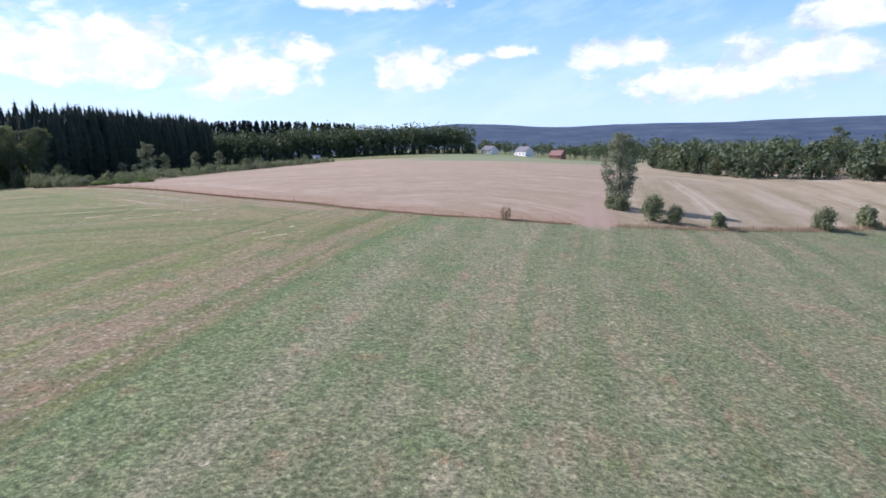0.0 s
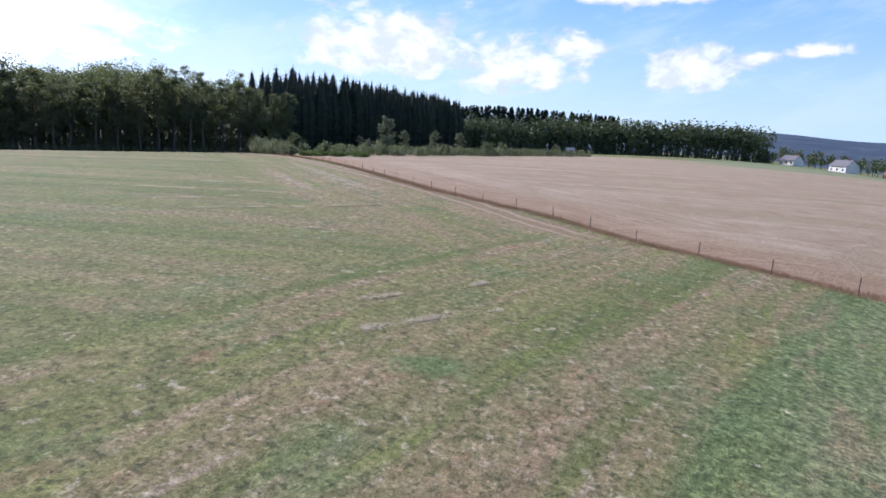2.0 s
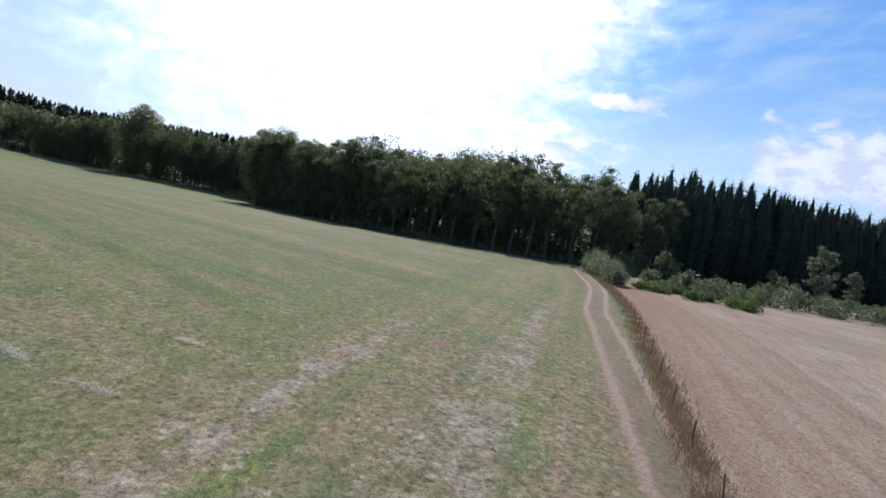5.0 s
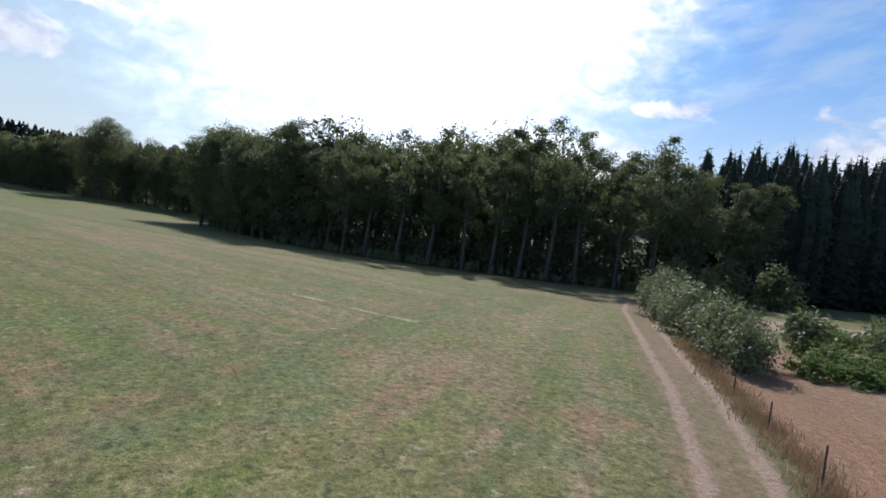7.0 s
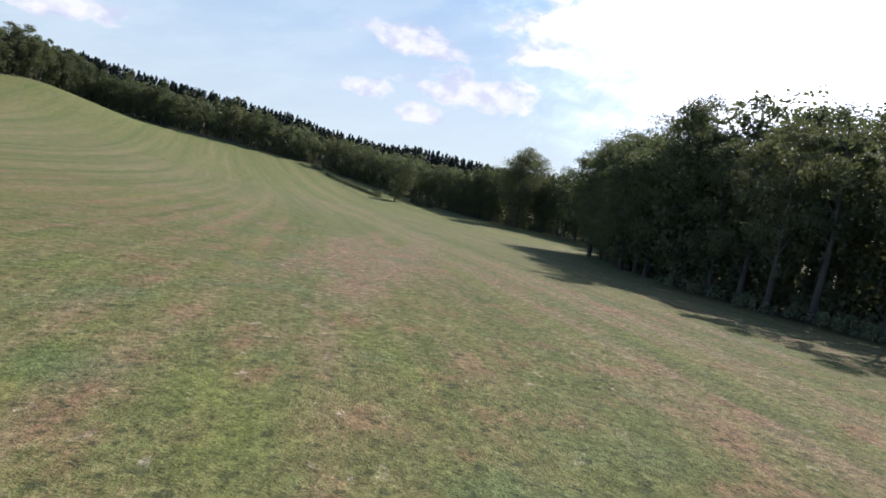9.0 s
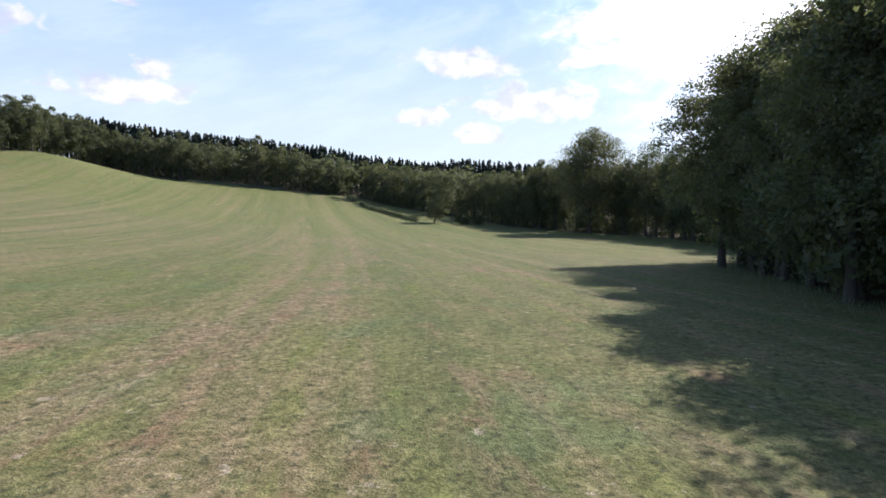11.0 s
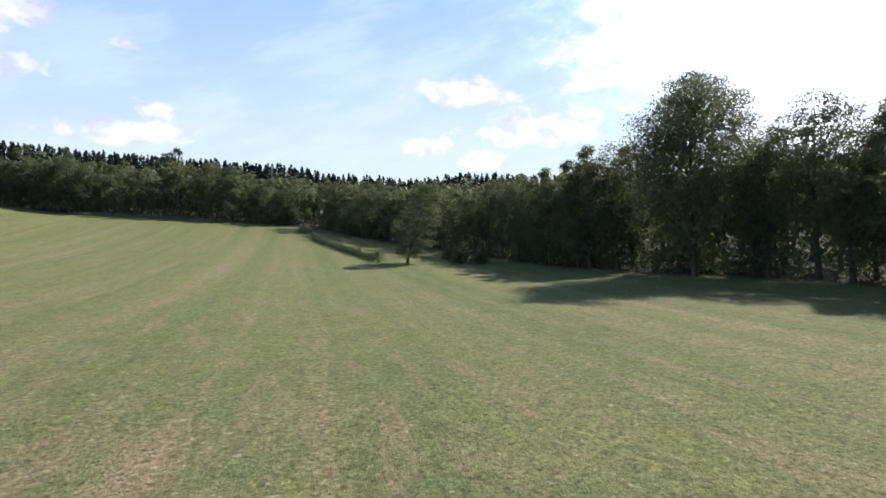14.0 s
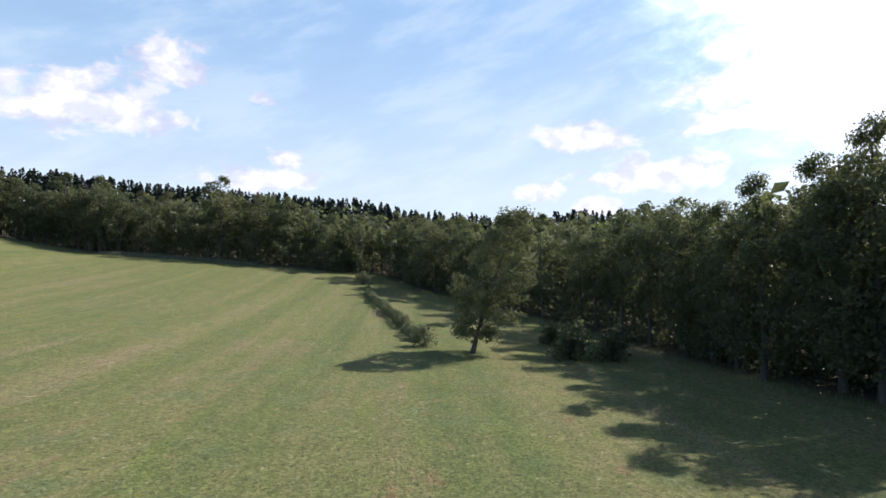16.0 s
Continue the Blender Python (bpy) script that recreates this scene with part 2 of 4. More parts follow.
    want = plus(times(plus(grown(streak, 0.90), plus(grown(bands, 0.60), grown(swath, 0.4))), calm), grown(big, 1.1))
    want = plus(want, plus(grown(tuft, 0.34), plus(grown(grit, 0.38), grown(speck, 0.42))))
    want = plus(want, plus(times(dry, 0.29), calc(n, l, "SUBTRACT", times(worn, 0.05), plus(times(east, 0.13), times(fresh, 0.10)))))
    want = plus(want, times(times(by_strip, span(n, l, east, 1.0, 0.0)), plus(grown(streak, 0.9), grown(bands, 0.5))))
    mead = mix(n, l, span(n, l, want, -0.07, 0.62, 0.0, 0.80), green, straw)
    bleached = plus(times(plus(0.9, times(by_strip, 0.45)), calc(n, l, "SUBTRACT", streak, 0.5)), plus(grown(tuft, 0.7), plus(grown(speck, 0.5), plus(times(dry, 0.12), times(attribute(n, "bleach"), 0.46)))))
    mead = mix(n, l, span(n, l, bleached, 0.26, 0.60, 0.0, 0.60), mead, (0.40, 0.335, 0.262))
    # clumps of fresh green and of reddish dead grass
    clump = plus(noise_node(n, l, co, 0.85, 4, 0.62), plus(grown(grit, 0.45), grown(streak, -0.5)))
    mead = mix(n, l, span(n, l, plus(clump, times(dry, -0.06)), 0.60, 0.76, 0.0, 0.62), mead, (0.112, 0.162, 0.046))
    rust = plus(noise_node(n, l, co, 0.55, 4, 0.62), plus(grown(grit, 0.4), plus(grown(streak, 0.5), times(dry, 0.04))))
    ruddy = calc(n, l, "MINIMUM", span(n, l, px, -60.0, -82.0), span(n, l, px, -150.0, -120.0))
    mead = mix(n, l, span(n, l, plus(rust, times(ruddy, 0.11)), 0.60, 0.82, 0.0, 0.70), mead, (0.272, 0.158, 0.090))
    # drifts of their own hue along the rows: yellow-green, rusty, blue-green
    drift = plus(rows_noise(0.55, 0.13, 4, 0.62), plus(grown(speck, 0.22), grown(grit, 0.12)))
    mead = mix(n, l, times(span(n, l, drift, 0.53, 0.68, 0.0, 0.55), span(n, l, east, 0.0, 1.0, 1.0, 0.3)), mead, (0.172, 0.205, 0.048))
    mead = mix(n, l, times(span(n, l, drift, 0.46, 0.33, 0.0, 0.42), span(n, l, px, -262.0, -225.0, 0.3, 1.0)), mead, (0.305, 0.205, 0.130))
    pool = plus(noise_node(n, l, co, 0.26, 4, 0.6), grown(grit, 0.25))
    mead = mix(n, l, span(n, l, pool, 0.54, 0.68, 0.0, 0.50), mead, (0.125, 0.176, 0.072))
    flecks = plus(noise_node(n, l, co, 2.3, 3, 0.6), plus(grown(grit, 0.35), times(dry, 0.035)))
    mead = mix(n, l, span(n, l, flecks, 0.65, 0.75, 0.0, 0.55), mead, (0.50, 0.42, 0.32))
    lawn = noise_node(n, l, mapped(n, l, co, (0.36, 0.36, 1), 20), 1.0, 4, 0.7)
    mead = mix(n, l, times(span(n, l, plus(lawn, grown(speck, 0.25)), 0.67, 0.74, 0.0, 0.7), east), mead, (0.098, 0.156, 0.058))
    mead = mix(n, l, span(n, l, plus(attribute(n, "clover"), grown(speck, 0.8)), 0.35, 0.7, 0.0, 0.6), mead, (0.085, 0.165, 0.052))
    grain = plus(times(fine, 0.5), times(blade, 0.5))
    shades = ramp(n, l, grain, [(0.36, (0.40, 0.43, 0.37)), (0.45, (0.82, 0.84, 0.80)), (0.53, (1.10, 1.10, 1.08)), (0.66, (1.72, 1.68, 1.64))])
    mead = mix(n, l, 1.0, mead, shades, "MULTIPLY")
    tussock = ramp(n, l, plus(times(speck, 0.7), times(fine, 0.3)), [(0.38, (0.62, 0.66, 0.60)), (0.5, (1.0, 1.0, 1.0)), (0.62, (1.50, 1.46, 1.44))])
    mead = mix(n, l, plus(times(east, 0.70), 0.15), mead, mix(n, l, 1.0, mead, tussock, "MULTIPLY"))
    lump = plus(small, grown(speck, 0.5))
    mead = mix(n, l, 1.0, mead, ramp(n, l, lump, [(0.34, (0.84, 0.86, 0.83)), (0.5, (1.0, 1.0, 1.0)), (0.66, (1.17, 1.15, 1.15))]), "MULTIPLY")
    # dark spots between tufts: their small shadows put into the colour
    gap_shade = noise_node(n, l, co, 4.6, 3, 0.6)
    mead = mix(n, l, span(n, l, gap_shade, 0.44, 0.34, 0.0, 0.65), mead, (0.046, 0.062, 0.028))
    # stubble, drilled and combed in lines
    comb = rows_noise(1.5, 0.010, 4, 0.7)
    lines = plus(times(comb, 0.34), plus(times(streak, 0.36), times(mid, 0.30)))
    stub = ramp(n, l, plus(lines, plus(grown(tuft, 0.18), grown(grit, 0.2))), [(0.38, (0.250, 0.180, 0.116)), (0.5, (0.340, 0.257, 0.172)), (0.61, (0.43, 0.345, 0.25))])
    stub = mix(n, l, span(n, l, plus(swath, grown(mid, 0.5)), 0.48, 0.70, 0, 0.6), stub, (0.262, 0.218, 0.120))
    bare = times(span(n, l, fence_off, 11.0, 0.8, 0.06, 0.85), span(n, l, px, -48.0, -72.0, 0.55, 1.0))
    stub = mix(n, l, bare, stub, (0.270, 0.150, 0.080))
    # the eastern field: yellower, in broad pale bands, with two pale wheel lines
    farm_off, tram_off = attribute(n, "farm_off"), attribute(n, "tram_off")
    broad = noise_node(n, l, mapped(n, l, vector(tram_off, py), (0.14, 0.015, 1)), 1.0, 3, 0.6)
    yellow = ramp(n, l, plus(broad, plus(grown(mid, 0.3), grown(tuft, 0.2))), [(0.36, (0.235, 0.195, 0.105)), (0.5, (0.315, 0.255, 0.158)), (0.64, (0.40, 0.325, 0.225))])
    stub = mix(n, l, span(n, l, plus(farm_off, jag), -2.0, -4.5, 0.0, 0.85), stub, yellow)
    wheel = span(n, l, calc(n, l, "ABSOLUTE", calc(n, l, "SUBTRACT", plus(tram_off, times(jag, 0.15)), 1.0)), 0.30, 0.10, 0.0, 0.6)
    stub = mix(n, l, times(wheel, attribute(n, "tram_on")), stub, (0.46, 0.38, 0.28))
    stub = mix(n, l, 1.0, stub, shades, "MULTIPLY")
    edge = plus(attribute(n, "stubble"), grown(small, 0.5))
    beyond = span(n, l, plus(fence_off, times(jag, 0.4)), -0.4, 0.4)
    col = mix(n, l, times(span(n, l, edge, 0.42, 0.58), beyond), mead, stub)
    # far green crop
    col = mix(n, l, attribute(n, "crop"), col, mix(n, l, mid, (0.165, 0.205, 0.09), (0.225, 0.255, 0.13)))
    # worn wheel tracks
    soil = ramp(n, l, fine, [(0.3, (0.18, 0.122, 0.074)), (0.7, (0.31, 0.222, 0.145))])
    dust = ramp(n, l, fine, [(0.3, (0.30, 0.205, 0.15)), (0.7, (0.42, 0.315, 0.24))])
    for name, wide, gauge, show, verge_w, earth in (("track", 0.30, 0.66, 0.95, 1.7, soil), ("farm", 0.8, 0.95, 0.9, 3.4, dust)):
        off = plus(calc(n, l, "ABSOLUTE", attribute(n, name + "_off")), times(jag, 0.35))
        rut = span(n, l, calc(n, l, "ABSOLUTE", calc(n, l, "SUBTRACT", off, gauge)), wide, wide * 0.2, 0.0, show)
        verge = span(n, l, plus(off, jag), verge_w, 0.5, 0.0, 0.6)
        on = attribute(n, name + "_on")
        col = mix(n, l, times(verge, on), col, earth)
        col = mix(n, l, times(rut, on), col, mix(n, l, span(n, l, grit, 0.4, 0.6), (0.30, 0.205, 0.138), (0.42, 0.315, 0.23)))
    # forest floor and far woods
    floor = ramp(n, l, fine, [(0.3, (0.045, 0.038, 0.024)), (0.7, (0.11, 0.095, 0.05))])
    col = mix(n, l, attribute(n, "wood"), col, floor)
    # far ridge in bluish tones: aerial haze is put into its colour
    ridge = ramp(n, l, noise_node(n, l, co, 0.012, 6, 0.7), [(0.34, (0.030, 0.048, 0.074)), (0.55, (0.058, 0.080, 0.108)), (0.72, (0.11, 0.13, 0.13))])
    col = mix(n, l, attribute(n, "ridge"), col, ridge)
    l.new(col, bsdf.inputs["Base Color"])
    bsdf.inputs["Roughness"].default_value = 0.9
    bsdf.inputs["Specular IOR Level"].default_value = 0.15
    h = plus(times(speck, 0.5), plus(times(grit, 0.35), plus(times(blade, 0.2), times(tuft, 0.5))))
    bump(n, l, bsdf, h, 0.9, 0.16)
    return m


def leaf_material(name, dark, light, glow=0.3, warm=None, gloss=0.12):
    m, n, l, bsdf = material(name)
    geo = n.new("ShaderNodeNewGeometry").outputs["Random Per Island"]
    own = n.new("ShaderNodeObjectInfo").outputs["Random"]
    co = n.new("ShaderNodeTexCoord").outputs["Object"]
    patch = noise_node(n, l, co, 0.45, 3)
    f = calc(n, l, "ADD", calc(n, l, "MULTIPLY", geo, 0.45), calc(n, l, "MULTIPLY", patch, 0.75))
    col = ramp(n, l, calc(n, l, "SUBTRACT", f, 0.1), [(0.2, dark), (0.75, light)])
    tint = mix(n, l, span(n, l, own, 0.55, 1.0, 0, 0.5), col, warm or tuple(v * 1.35 for v in light))
    l.new(tint, bsdf.inputs["Base Color"])
    bsdf.inputs["Roughness"].default_value = 0.55
    bsdf.inputs["Specular IOR Level"].default_value = gloss
    thin = n.new("ShaderNodeBsdfTranslucent")
    l.new(mix(n, l, 0.5, tint, (0.16, 0.2, 0.03)), thin.inputs["Color"])
    both = n.new("ShaderNodeMixShader")
    both.inputs[0].default_value = glow
    l.new(bsdf.outputs[0], both.inputs[1])
    l.new(thin.outputs[0], both.inputs[2])
    l.new(both.outputs[0], n["Material Output"].inputs["Surface"])
    return m


def rough_material(name, low, high, scale=3.0, rough=0.85, bumpy=0.5, stretch=(1, 1, 1)):
    m, n, l, bsdf = material(name)
    co = mapped(n, l, n.new("ShaderNodeTexCoord").outputs["Object"], stretch)
    a, b = noise_node(n, l, co, scale, 5, 0.6), noise_node(n, l, co, scale * 7, 4, 0.6)
    f = calc(n, l, "ADD", calc(n, l, "MULTIPLY", a, 0.65), calc(n, l, "MULTIPLY", b, 0.35))
    l.new(ramp(n, l, f, [(0.3, low), (0.7, high)]), bsdf.inputs["Base Color"])
    bsdf.inputs["Roughness"].default_value = rough
    bump(n, l, bsdf, f, bumpy, 0.05)
    return m


MEADOW = ground_material()
LEAF = leaf_material("oak_and_beech_leaves", (0.058, 0.074, 0.042), (0.200, 0.215, 0.122), 0.50, (0.225, 0.200, 0.108), 0.22)
LEAF_PALE = leaf_material("willow_leaves", (0.14, 0.158, 0.10), (0.29, 0.30, 0.20), 0.35)
LEAF_HEDGE = leaf_material("hedge_leaves", (0.10, 0.118, 0.06), (0.25, 0.265, 0.145), 0.35, None, 0.3)
LEAF_BROOM = leaf_material("broom_shoots", (0.085, 0.135, 0.033), (0.17, 0.24, 0.07), 0.35)
NEEDLE = leaf_material("spruce_needles", (0.020, 0.030, 0.022), (0.044, 0.056, 0.040), 0.05, None, 0.05)
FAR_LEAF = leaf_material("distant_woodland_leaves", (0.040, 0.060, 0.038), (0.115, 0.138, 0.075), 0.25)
DRY = leaf_material("dry_grass", (0.26, 0.16, 0.10), (0.48, 0.34, 0.22), 0.25, (0.42, 0.30, 0.19))
DRY_RED = leaf_material("reddish_dry_grass", (0.28, 0.16, 0.11), (0.46, 0.285, 0.195), 0.25, (0.34, 0.21, 0.125))
BARK = rough_material("bark", (0.045, 0.036, 0.027), (0.13, 0.11, 0.085), 2.0, 0.9, 0.8, (1, 1, 0.25))
POST = rough_material("weathered_post_wood", (0.05, 0.04, 0.032), (0.14, 0.115, 0.09), 6.0, 0.9, 0.6, (1, 1, 0.15))
STRAW = leaf_material("bleached_straw", (0.46, 0.37, 0.26), (0.72, 0.62, 0.47), 0.3, (0.66, 0.56, 0.42), 0.1)
PLASTER = rough_material("white_plaster", (0.70, 0.68, 0.64), (0.82, 0.80, 0.76), 0.8, 0.85, 0.1)
BRICK = rough_material("red_brick_wall", (0.22, 0.10, 0.07), (0.34, 0.17, 0.12), 1.5, 0.9, 0.2)
TILE = rough_material("grey_roof_tiles", (0.10, 0.10, 0.11), (0.19, 0.18, 0.185), 2.0, 0.8, 0.3)
TILE_RED = rough_material("brown_roof_tiles", (0.16, 0.085, 0.065), (0.26, 0.14, 0.11), 2.0, 0.8, 0.3)
SHEET = rough_material("pale_sheet_metal", (0.42, 0.47, 0.52), (0.60, 0.64, 0.68), 1.0, 0.45, 0.05)
TIMBER = rough_material("grey_boards", (0.32, 0.31, 0.29), (0.52, 0.50, 0.47), 3.0, 0.85, 0.3, (1, 1, 0.2))
pane_mat, pane_nodes, pane_links, pane_bsdf = material("window_glass")
pane_bsdf.inputs["Base Color"].default_value = (0.03, 0.035, 0.04, 1)
pane_bsdf.inputs["Roughness"].default_value = 0.08

# ---- building helpers ----


class Shape:
    """Collects points and faces of one mesh."""

    def __init__(self):
        self.v, self.f, self.n = [], [], 0

    def add(self, verts, faces):
        verts = np.asarray(verts, float).reshape(-1, 3)
        self.v.append(verts)
        self.f.append(np.asarray(faces, int) + self.n)
        self.n += len(verts)
        return self

    def tube(self, points, radii, sides=6):
        """A tapered limb through the points."""
        points = [Vector(p) for p in points]
        ring = []
        for i, p in enumerate(points):
            d = (points[min(i + 1, len(points) - 1)] - points[max(i - 1, 0)]).normalized()
            s = d.cross(Vector((0.31, 0.95, 0.05))).normalized()
            u = d.cross(s)
            ring += [p + radii[i] * (math.cos(k) * s + math.sin(k) * u) for k in np.arange(sides) * 2 * math.pi / sides]
        faces = []
        for i in range(len(points) - 1):
            for k in range(sides):
                j = (k + 1) % sides
                faces.append((i * sides + k, i * sides + j, (i + 1) * sides + j, (i + 1) * sides + k))
        return self.add(ring, faces)

    def leaves(self, centres, normals, size, rng, slim=0.55, jitter=0.55, tri=False):
        """Leaf sprays: one small kite for each centre, lightly turned."""
        c, nrm = np.asarray(centres), np.asarray(normals)
        k = len(c)
        nrm = nrm + rng.normal(0, jitter, (k, 3))
        nrm /= np.linalg.norm(nrm, axis=1, keepdims=True) + 1e-9
        t = np.cross(nrm, rng.normal(0, 1, (k, 3)))
        t /= np.linalg.norm(t, axis=1, keepdims=True) + 1e-9
        b = np.cross(nrm, t)
        s = size * rng.uniform(0.55, 1.3, (k, 1))
        if tri:
            v = np.stack([c - t * s, c + t * s * 0.7 + b * s * slim, c + t * s * 0.7 - b * s * slim + nrm * s * 0.2], 1).reshape(-1, 3)
            return self.add(v, np.arange(3 * k).reshape(-1, 3))
        v = np.stack([c - t * s, c + b * s * slim + nrm * s * 0.12, c + t * s, c - b * s * slim + nrm * s * 0.12], 1).reshape(-1, 3)
        return self.add(v, np.arange(4 * k).reshape(-1, 4))

    def box(self, x0, y0, z0, x1, y1, z1):
        v = [(x, y, z) for z in (z0, z1) for x, y in ((x0, y0), (x1, y0), (x1, y1), (x0, y1))]
        return self.add(v, [(0, 3, 2, 1), (4, 5, 6, 7), (0, 1, 5, 4), (1, 2, 6, 5), (2, 3, 7, 6), (3, 0, 4, 7)])

    def mesh(self, name, mat, shade=False):
        me = bpy.data.meshes.new(name)
        faces = []
        for f in self.f:
            faces += f.tolist()
        me.from_pydata(np.concatenate(self.v).tolist(), [], faces)
        me.materials.append(mat)
        if shade:
            me.polygons.foreach_set("use_smooth", [True] * len(me.polygons))
        me.update()
        return me


def part(name, shape, mat, parent, label="", shade=False):
    ob = new(name, shape.mesh(name, mat, shade))
    ob.parent = parent
    if label:
        tagged(ob, label)
    return ob


def thing(name, label, category, group="", kind=""):
    return tagged(new(name), label, category, group, kind)


# ---- ground sheet ----


def axis(lo, hi, step, reach):
    near = np.arange(lo, hi + step, step)
    out, d = [], step
    p = 0.0
    while p < reach:
        d *= 1.16
        p += d
        out.append(p)
    out = np.array(out)
    return np.concatenate([lo - out[::-1], near, near[-1] + out])


def build_ground():
    xs, ys = axis(-345, 90, 1.6, 4300), axis(-125, 215, 1.6, 4300)
    gx, gy = np.meshgrid(xs, ys)
    x, y = gx.ravel(), gy.ravel()
    rng = np.random.default_rng(3)
    z = height(x, y)
    d_fence, s_fence = line_dist(x, y, [(-104, 141), *FENCE, *FENCE_EAST, (400, 250)])
    d_wood, s_wood = line_dist(x, y, WOOD + [(200, -140)])
    d_track, s_track = line_dist(x, y, TRACK)
    d_farm, s_farm = line_dist(x, y, FARM_TRACK)
    d_strip, s_strip = line_dist(x, y, STRIP)
    d_tram, _ = line_dist(x, y, TRAM)
    north = smooth(-0.6, 0.6, d_fence * s_fence)
    far_edge = 262 + 0.35 * (x + 80)
    stubble = smooth(-6, 6, far_edge - y) * smooth(-3, 3, x + 86 + 18 * smooth(134, 146, y) - 0.16 * (y - 124)) * (1 - smooth(330, 420, np.hypot(x, y)))
    crop = north * smooth(-10, 10, y - 232) * smooth(-15, 20, x + 20) * (1 - smooth(350, 420, y)) * (1 - smooth(60, 110, x)) * 0.85
    wood = smooth(-1.0, 4, np.where(s_wood < 0, d_wood, -d_wood)) * (x < -75) * (1 - smooth(240, 420, y) * smooth(-700, -300, x))
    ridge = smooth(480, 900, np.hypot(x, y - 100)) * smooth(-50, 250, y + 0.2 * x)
    west = smooth(-1.0, 1.0, np.where(s_strip > 0, d_strip, -d_strip))
    east = 1 - west
    dry = 1.75 * west * np.exp(-np.clip(d_strip, 0, 60) / 13) * (y < 90) + 0.5 * np.exp(-((x - 34) / 20) ** 2) * east + 0.35 * np.exp(-(d_track / 7) ** 2) - 0.25 * east * np.exp(-(d_strip / 6) ** 2)
    streak = np.zeros(len(x))
    bleach = np.zeros(len(x))
    for k, line in enumerate(STREAKS):
        d, _ = line_dist(x, y, line)
        streak = np.maximum(streak, np.exp(-(d / 1.3) ** 2))
        if k < 3:
            bleach = np.maximum(bleach, np.exp(-(d / 0.8) ** 2) * along(x, y, line, 10.0))
    dry = dry + 0.85 * streak
    clover = np.exp(-(((x + 15.8) / 1.5) ** 2 + ((y - 52.3) / 1.0) ** 2)) + np.exp(-(((x + 13.0) / 1.2) ** 2 + ((y - 47.0) / 0.9) ** 2)) * 0.6
    slope = smooth(-120, -165, x)
    dry = dry * (1 - north) + 0.12 * smooth(-160, -260, x) * np.exp(-((y + 10) / 50) ** 2)
    # shallow relief: tussocks, wheel ruts, a bank along the fence
    z = z - 0.05 * np.exp(-((d_track - 0.62) / 0.5) ** 2) + 0.12 * np.exp(-(d_fence / 0.9) ** 2)
    z = z + rng.normal(0, 0.018, len(z)) * (np.hypot(x + 120, y - 60) < 420)
    nx, ny = len(xs), len(ys)
    i = np.arange(nx * ny).reshape(ny, nx)
    quads = np.stack([i[:-1, :-1], i[:-1, 1:], i[1:, 1:], i[1:, :-1]], -1).reshape(-1, 4)
    me = bpy.data.meshes.new("ground")
    me.vertices.add(len(x))
    me.vertices.foreach_set("co", np.stack([x, y, z], 1).ravel())
    me.loops.add(quads.size)
    me.loops.foreach_set("vertex_index", quads.ravel())
    me.polygons.add(len(quads))
    me.polygons.foreach_set("loop_start", np.arange(len(quads)) * 4)
    me.polygons.foreach_set("loop_total", np.full(len(quads), 4))
    me.polygons.foreach_set("use_smooth", np.ones(len(quads), bool))
    me.update()
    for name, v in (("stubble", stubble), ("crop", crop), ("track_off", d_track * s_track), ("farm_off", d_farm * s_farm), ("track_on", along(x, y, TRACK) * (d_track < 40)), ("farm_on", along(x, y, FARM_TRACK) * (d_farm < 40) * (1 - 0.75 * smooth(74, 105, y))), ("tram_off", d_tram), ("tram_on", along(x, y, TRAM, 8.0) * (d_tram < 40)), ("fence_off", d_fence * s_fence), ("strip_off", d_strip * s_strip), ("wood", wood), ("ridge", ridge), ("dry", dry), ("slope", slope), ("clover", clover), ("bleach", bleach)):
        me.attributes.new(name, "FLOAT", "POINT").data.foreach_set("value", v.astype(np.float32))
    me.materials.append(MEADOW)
    tagged(new("ground", me), "mown meadow and stubble fields with dry streaks", "ground", kind="structure")


build_ground()

# ---- cloud backdrop ----
CLOUDS = [(30.3, 7.9, 7.2, 3.0), (17.8, 6.6, 5.0, 2.2), (13.0, 8.8, 2.3, 1.2), (2.1, 6.9, 3.3, 2.1), (-3.2, 8.0, 1.5, 0.7), (-16.9, 7.7, 3.8, 1.3), (7.0, 13.3, 5.5, 1.2),
          (-34.5, 9.4, 3.3, 1.7), (-32.2, 5.9, 5.4, 2.2), (-24.7, 4.8, 6.7, 1.7), (-7.2, 8.5, 2.2, 0.6), (49.3, 11.9, 2.9, 0.9), (58.3, 6.6, 5.8, 2.5), (68.8, 9.1, 6.4, 2.7),
          (117.1, 13.3, 4.1, 1.4), (121.1, 8.5, 2.3, 0.9), (115.7, 6.9, 1.9, 1.1), (104.2, 13.8, 3.8, 1.4), (145.4, 11.8, 1.6, 1.0), (148.1, 9.9, 4.2, 1.2),
          (147.7, 17.3, 1.1, 0.7), (110.6, 9.4, 5.5, 1.7), (162.2, 15.0, 5.8, 2.3), (155.7, 19.5, 2.7, 1.8), (100.0, 16.9, 6.3, 3.2)]


